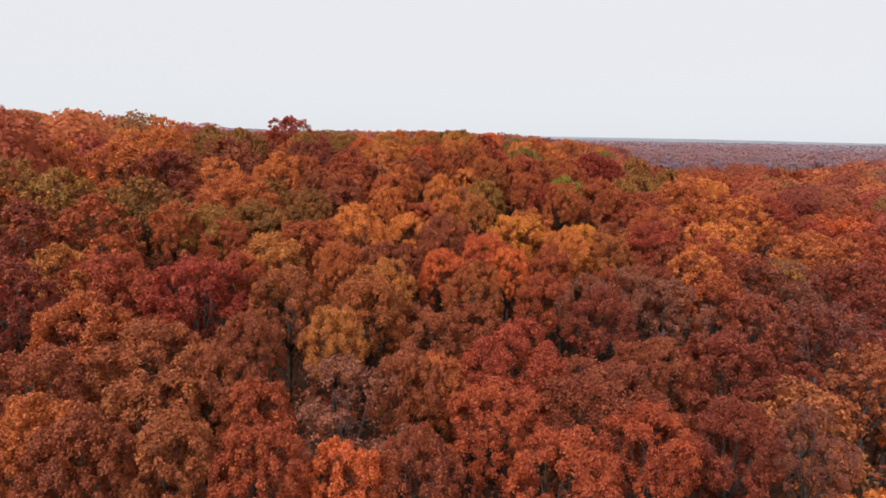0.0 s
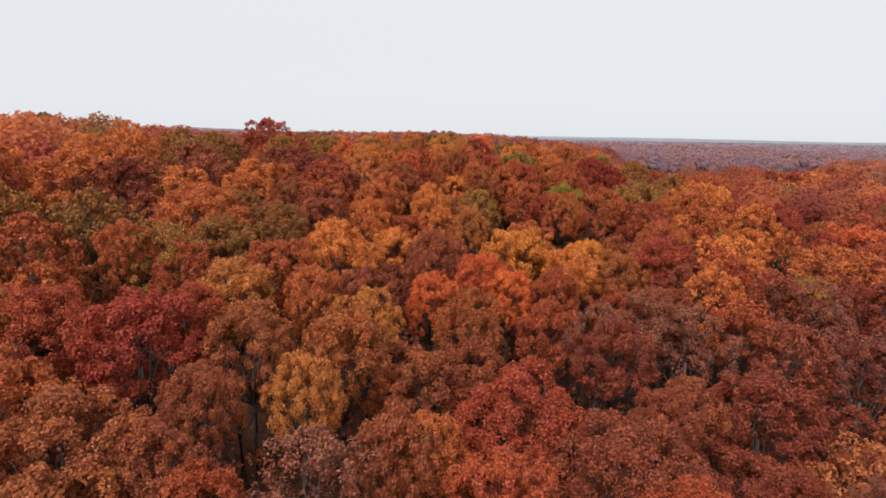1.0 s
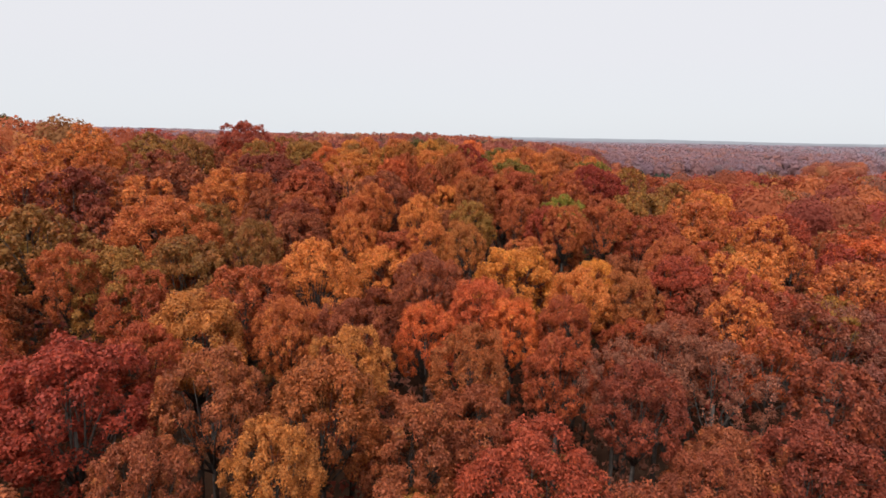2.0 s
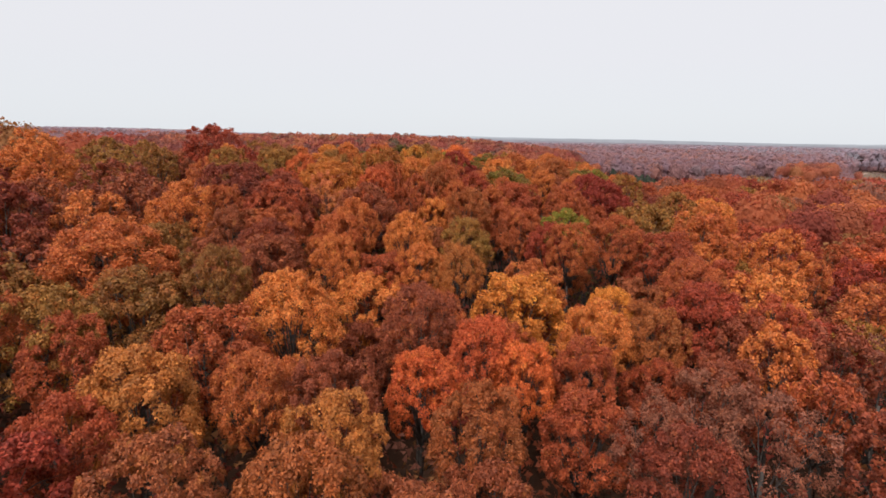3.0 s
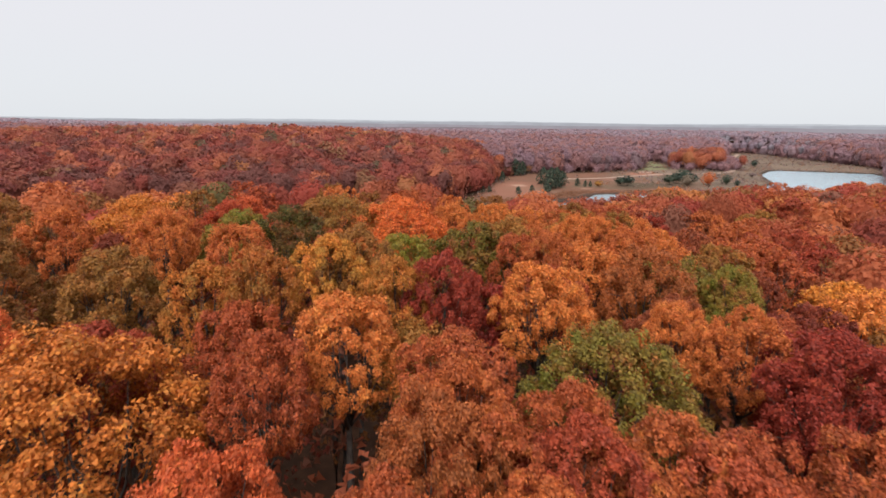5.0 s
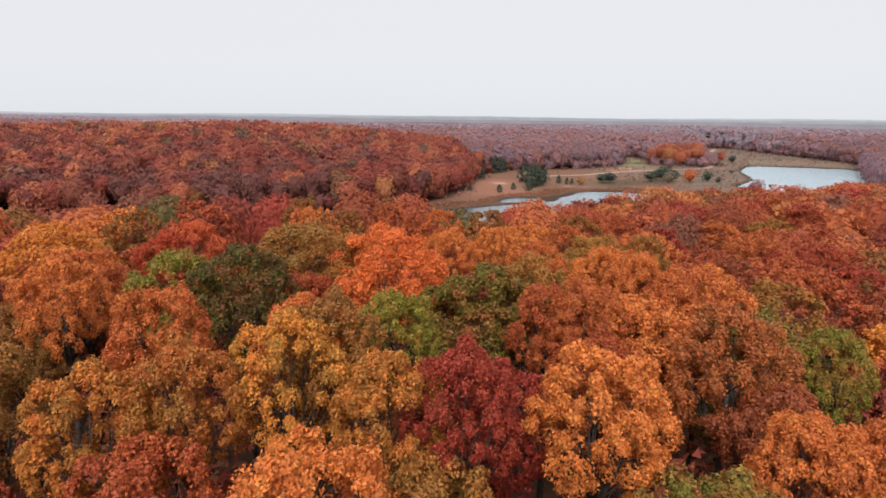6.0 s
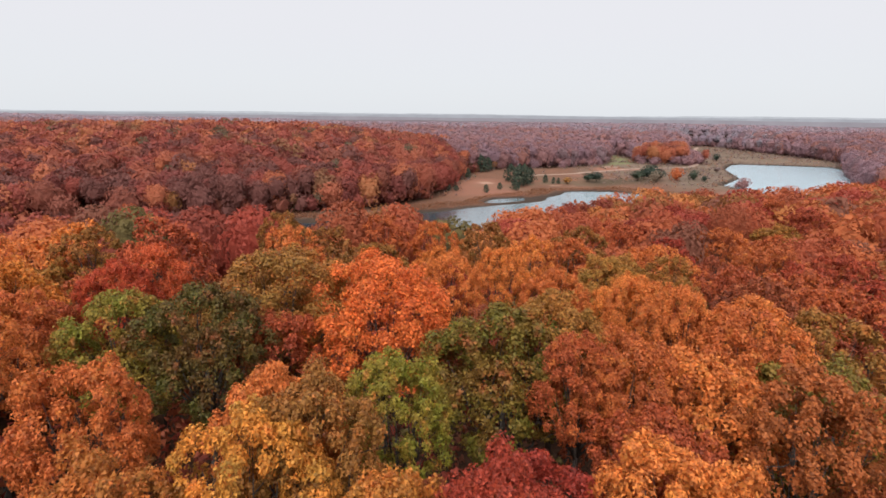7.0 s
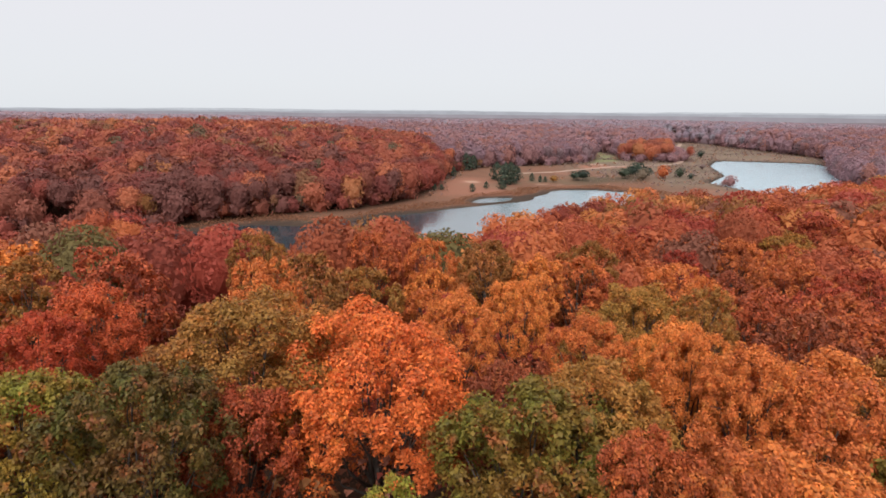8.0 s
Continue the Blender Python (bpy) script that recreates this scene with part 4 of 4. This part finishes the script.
DIRT = plain_material("pale_dirt", (0.23, 0.145, 0.105), (0.31, 0.21, 0.16), 0.2, 0.95)
WHITE_WALL = plain_material("white_siding", (0.48, 0.47, 0.465), (0.62, 0.61, 0.6), 0.7)
ROOF = plain_material("grey_shingles", (0.16, 0.155, 0.16), (0.25, 0.24, 0.24), 1.2)
DARK_GLASS = plain_material("dark_window", (0.03, 0.035, 0.04), (0.05, 0.055, 0.06), 2.0, 0.15)


def make_road(points, half):
    """A dirt track laid on the land, with rounded bends."""
    fine = []
    for i in range(len(points) - 1):
        p = [Vector((*points[min(max(k, 0), len(points) - 1)], 0)) for k in (i - 1, i, i + 1, i + 2)]
        for k in range(6):
            t = k / 6
            fine.append(0.5 * (2 * p[1] + (p[2] - p[0]) * t + (2 * p[0] - 5 * p[1] + 4 * p[2] - p[3]) * t * t + (3 * p[1] - p[0] - 3 * p[2] + p[3]) * t ** 3))
    verts, faces = [], []
    for i, p in enumerate(fine):
        d = (fine[min(i + 1, len(fine) - 1)] - fine[max(i - 1, 0)]).normalized()
        for side in (-1, -0.4, 0.4, 1):
            x, y = p.x - d.y * half * side, p.y + d.x * half * side
            verts.append((x, y, float(ground_height(x, y)) + (0.22 if abs(side) < 1 else 0.02)))
        if i:
            b = 4 * i
            faces += [(b - 4 + k, b - 3 + k, b + 1 + k, b + k) for k in range(3)]
    tagged(mesh_object("road", verts, faces, DIRT), "pale dirt track winding through the clearing", "road", kind="structure")


def box(bm, x0, x1, y0, y1, z0, z1):
    made = bmesh.ops.create_cube(bm, size=1)["verts"]
    for v in made:
        v.co = Vector(((x0 + x1) / 2 + v.co.x * (x1 - x0), (y0 + y1) / 2 + v.co.y * (y1 - y0), (z0 + z1) / 2 + v.co.z * (z1 - z0)))


def part(name, bm, mat, parent, label=""):
    me = bpy.data.meshes.new(name)
    bm.to_mesh(me)
    bm.free()
    me.materials.append(mat)
    ob = new(name, me)
    ob.parent = parent
    return tagged(ob, label)


def house(x, y, turn, long, deep, tall, label):
    root = new("house")
    root.location, root.rotation_euler = (x, y, float(ground_height(x, y)) - 0.1), (0, 0, radians(turn))
    bm = bmesh.new()
    box(bm, -long / 2, long / 2, -deep / 2, deep / 2, -0.5, tall)
    for s in (-1, 1):
        bm.faces.new([bm.verts.new(v) for v in ((s * long / 2, -deep / 2, tall), (s * long / 2, deep / 2, tall), (s * long / 2, 0, tall + deep * 0.36))])
    wall = part("wall", bm, WHITE_WALL, root)
    bm = bmesh.new()
    for s in (-1, 1):
        top, low = [(-long / 2 - 0.4, 0, tall + deep * 0.36), (long / 2 + 0.4, 0, tall + deep * 0.36)], [(long / 2 + 0.4, s * (deep / 2 + 0.4), tall - 0.25), (-long / 2 - 0.4, s * (deep / 2 + 0.4), tall - 0.25)]
        lower = [bm.verts.new(v) for v in top + low]
        upper = [bm.verts.new((v[0], v[1], v[2] + 0.18)) for v in top + low]
        bm.faces.new(lower), bm.faces.new(upper[::-1])
        for k in range(4):
            bm.faces.new((lower[k], lower[(k + 1) % 4], upper[(k + 1) % 4], upper[k]))
    part("roof", bm, ROOF, root)
    for k in range(3):
        bm = bmesh.new()
        wx = (k - 1) * long * 0.3
        if k == 1:
            box(bm, wx - 0.5, wx + 0.5, -deep / 2 - 0.05, -deep / 2 + 0.05, 0, 2.05)
        else:
            box(bm, wx - 0.6, wx + 0.6, -deep / 2 - 0.05, -deep / 2 + 0.05, 0.9, 2.2)
        part("door" if k == 1 else "window", bm, DARK_GLASS, wall)
    tagged(root, label, "house", "houses behind the clearing")


def make_backdrop(radius, low, high, colour, seed, label):
    """A far ridge all round the view, its haze put into a glowing colour."""
    rng = np.random.default_rng(seed)
    ph = rng.uniform(0, 6.28, 6)
    verts, faces = [], []
    n = 420
    for i in range(n):
        a = radians(-75 + 165 * i / (n - 1))
        s = a * radius
        h = 0.5 + 0.22 * math.sin(s / 610 + ph[0]) + 0.17 * math.sin(s / 270 + ph[1]) + 0.06 * math.sin(s / 61 + ph[2]) + 0.035 * math.sin(s / 23 + ph[3]) + 0.03 * rng.uniform(-1, 1)
        z = low + (high - low) * h
        for back, zz in ((0, -20), (0, z), (150, z), (150, -20)):
            verts.append(((radius + back) * math.sin(a), (radius + back) * math.cos(a), zz))
        if i:
            b = 4 * i
            faces += [(b - 4 + k, b + k, b + k + 1, b - 3 + k) for k in range(3)]
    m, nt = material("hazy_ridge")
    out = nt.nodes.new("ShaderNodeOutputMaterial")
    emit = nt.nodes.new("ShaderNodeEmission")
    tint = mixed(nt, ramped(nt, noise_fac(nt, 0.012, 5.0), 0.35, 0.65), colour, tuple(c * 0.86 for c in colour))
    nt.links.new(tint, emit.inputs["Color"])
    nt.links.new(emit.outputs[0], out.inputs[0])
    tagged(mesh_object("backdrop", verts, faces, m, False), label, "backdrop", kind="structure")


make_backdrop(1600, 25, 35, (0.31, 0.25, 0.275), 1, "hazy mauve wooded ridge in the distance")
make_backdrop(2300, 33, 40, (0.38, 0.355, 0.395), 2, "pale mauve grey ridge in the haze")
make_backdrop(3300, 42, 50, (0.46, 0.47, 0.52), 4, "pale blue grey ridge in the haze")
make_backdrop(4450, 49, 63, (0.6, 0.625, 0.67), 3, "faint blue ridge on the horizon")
make_road(ROAD_LINE, 2.6)
ridge_woods()
understory()
slope_woods()
far_woods()
scrub()
for i, (x, y, tall, wide) in enumerate([(165, 424, 11, 9), (160, 402, 13, 10), (167, 409, 12.5, 10), (174, 415, 9.5, 8), (170, 484, 12, 11), (178, 490, 10, 9), (137, 449, 8, 5), (150, 465, 9, 5),
                                        (143, 441, 7, 4.5), (133, 436, 6, 4), (125, 421, 5, 3.6), (182, 503, 10, 8), (131, 384, 4.5, 3.6), (143, 392, 4, 3.2), (151, 388, 6, 5.5), (112, 391, 3.6, 3), (116, 391, 3.4, 3.2), (186, 417, 5, 4), (189, 412, 4.2, 3), (192, 411, 3.8, 2.6)]):
    cedar(x, y, tall, wide, i)
for x, y, tall, mat, tone, label in [
        (197, 409, 4.0, LEAF["olive"], 0.5, "olive green bush beside the dirt track"), (215, 413, 5.5, CEDAR, 0.2, "dark evergreen bush in the clearing"),
        (220, 412, 6.5, CEDAR, 0.6, "dark evergreen bush in the clearing"), (251, 411, 6.5, CEDAR, 0.3, "dark evergreen bush in the clearing"),
        (262, 419, 7.0, CEDAR, 0.7, "dark evergreen bush in the clearing"), (276, 430, 8.0, CEDAR, 0.1, "tall dark evergreen bush in the clearing"),
        (268, 412, 7.5, CEDAR, 0.5, "tall dark evergreen bush in the clearing"), (256, 399, 7.0, SCRUB, 0.6, "grey brown bush on the dry meadow"),
        (280, 408, 8.0, WOODS, 0.45, "small orange leaved bush on the meadow"), (298, 412, 6.0, CEDAR, 0.4, "dark evergreen bush in the clearing"),
        (341, 506, 7.0, HAZY_BARE_WOODS, 0.1, "bare mauve bush at the foot of the trees"), (300, 404, 3.5, CEDAR, 0.7, "dark evergreen bush in the clearing"),
        (299, 370, 7.0, HAZY_BARE_WOODS, 0.3, "bare grey bush at the water's edge"), (292, 367, 4.0, HAZY_BARE_WOODS, 0.3, "bare grey bush at the water's edge"),
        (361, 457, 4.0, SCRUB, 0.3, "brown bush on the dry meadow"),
        (309, 583, 7.0, HAZY_BARE_WOODS, 0.2, "half bare bush in front of the houses"), (297, 562, 8.0, HAZY_BARE_WOODS, 0.5, "half bare bush in front of the houses"), (284, 546, 8.0, HAZY_BARE_WOODS, 0.1, "half bare bush in front of the houses"), (272, 522, 7.0, HAZY_BARE_WOODS, 0.7, "half bare bush at the edge of the wood"), (452, 553, 6.0, CEDAR, 0.5, "dark evergreen bush beside the track")]:
    bush(x, y, tall, mat, tone, label)
house(304, 594, 20, 7, 5, 2.4, "small white house with a grey gable roof")
house(323, 592, -12, 7.5, 5, 2.4, "long white house half hidden by trees")
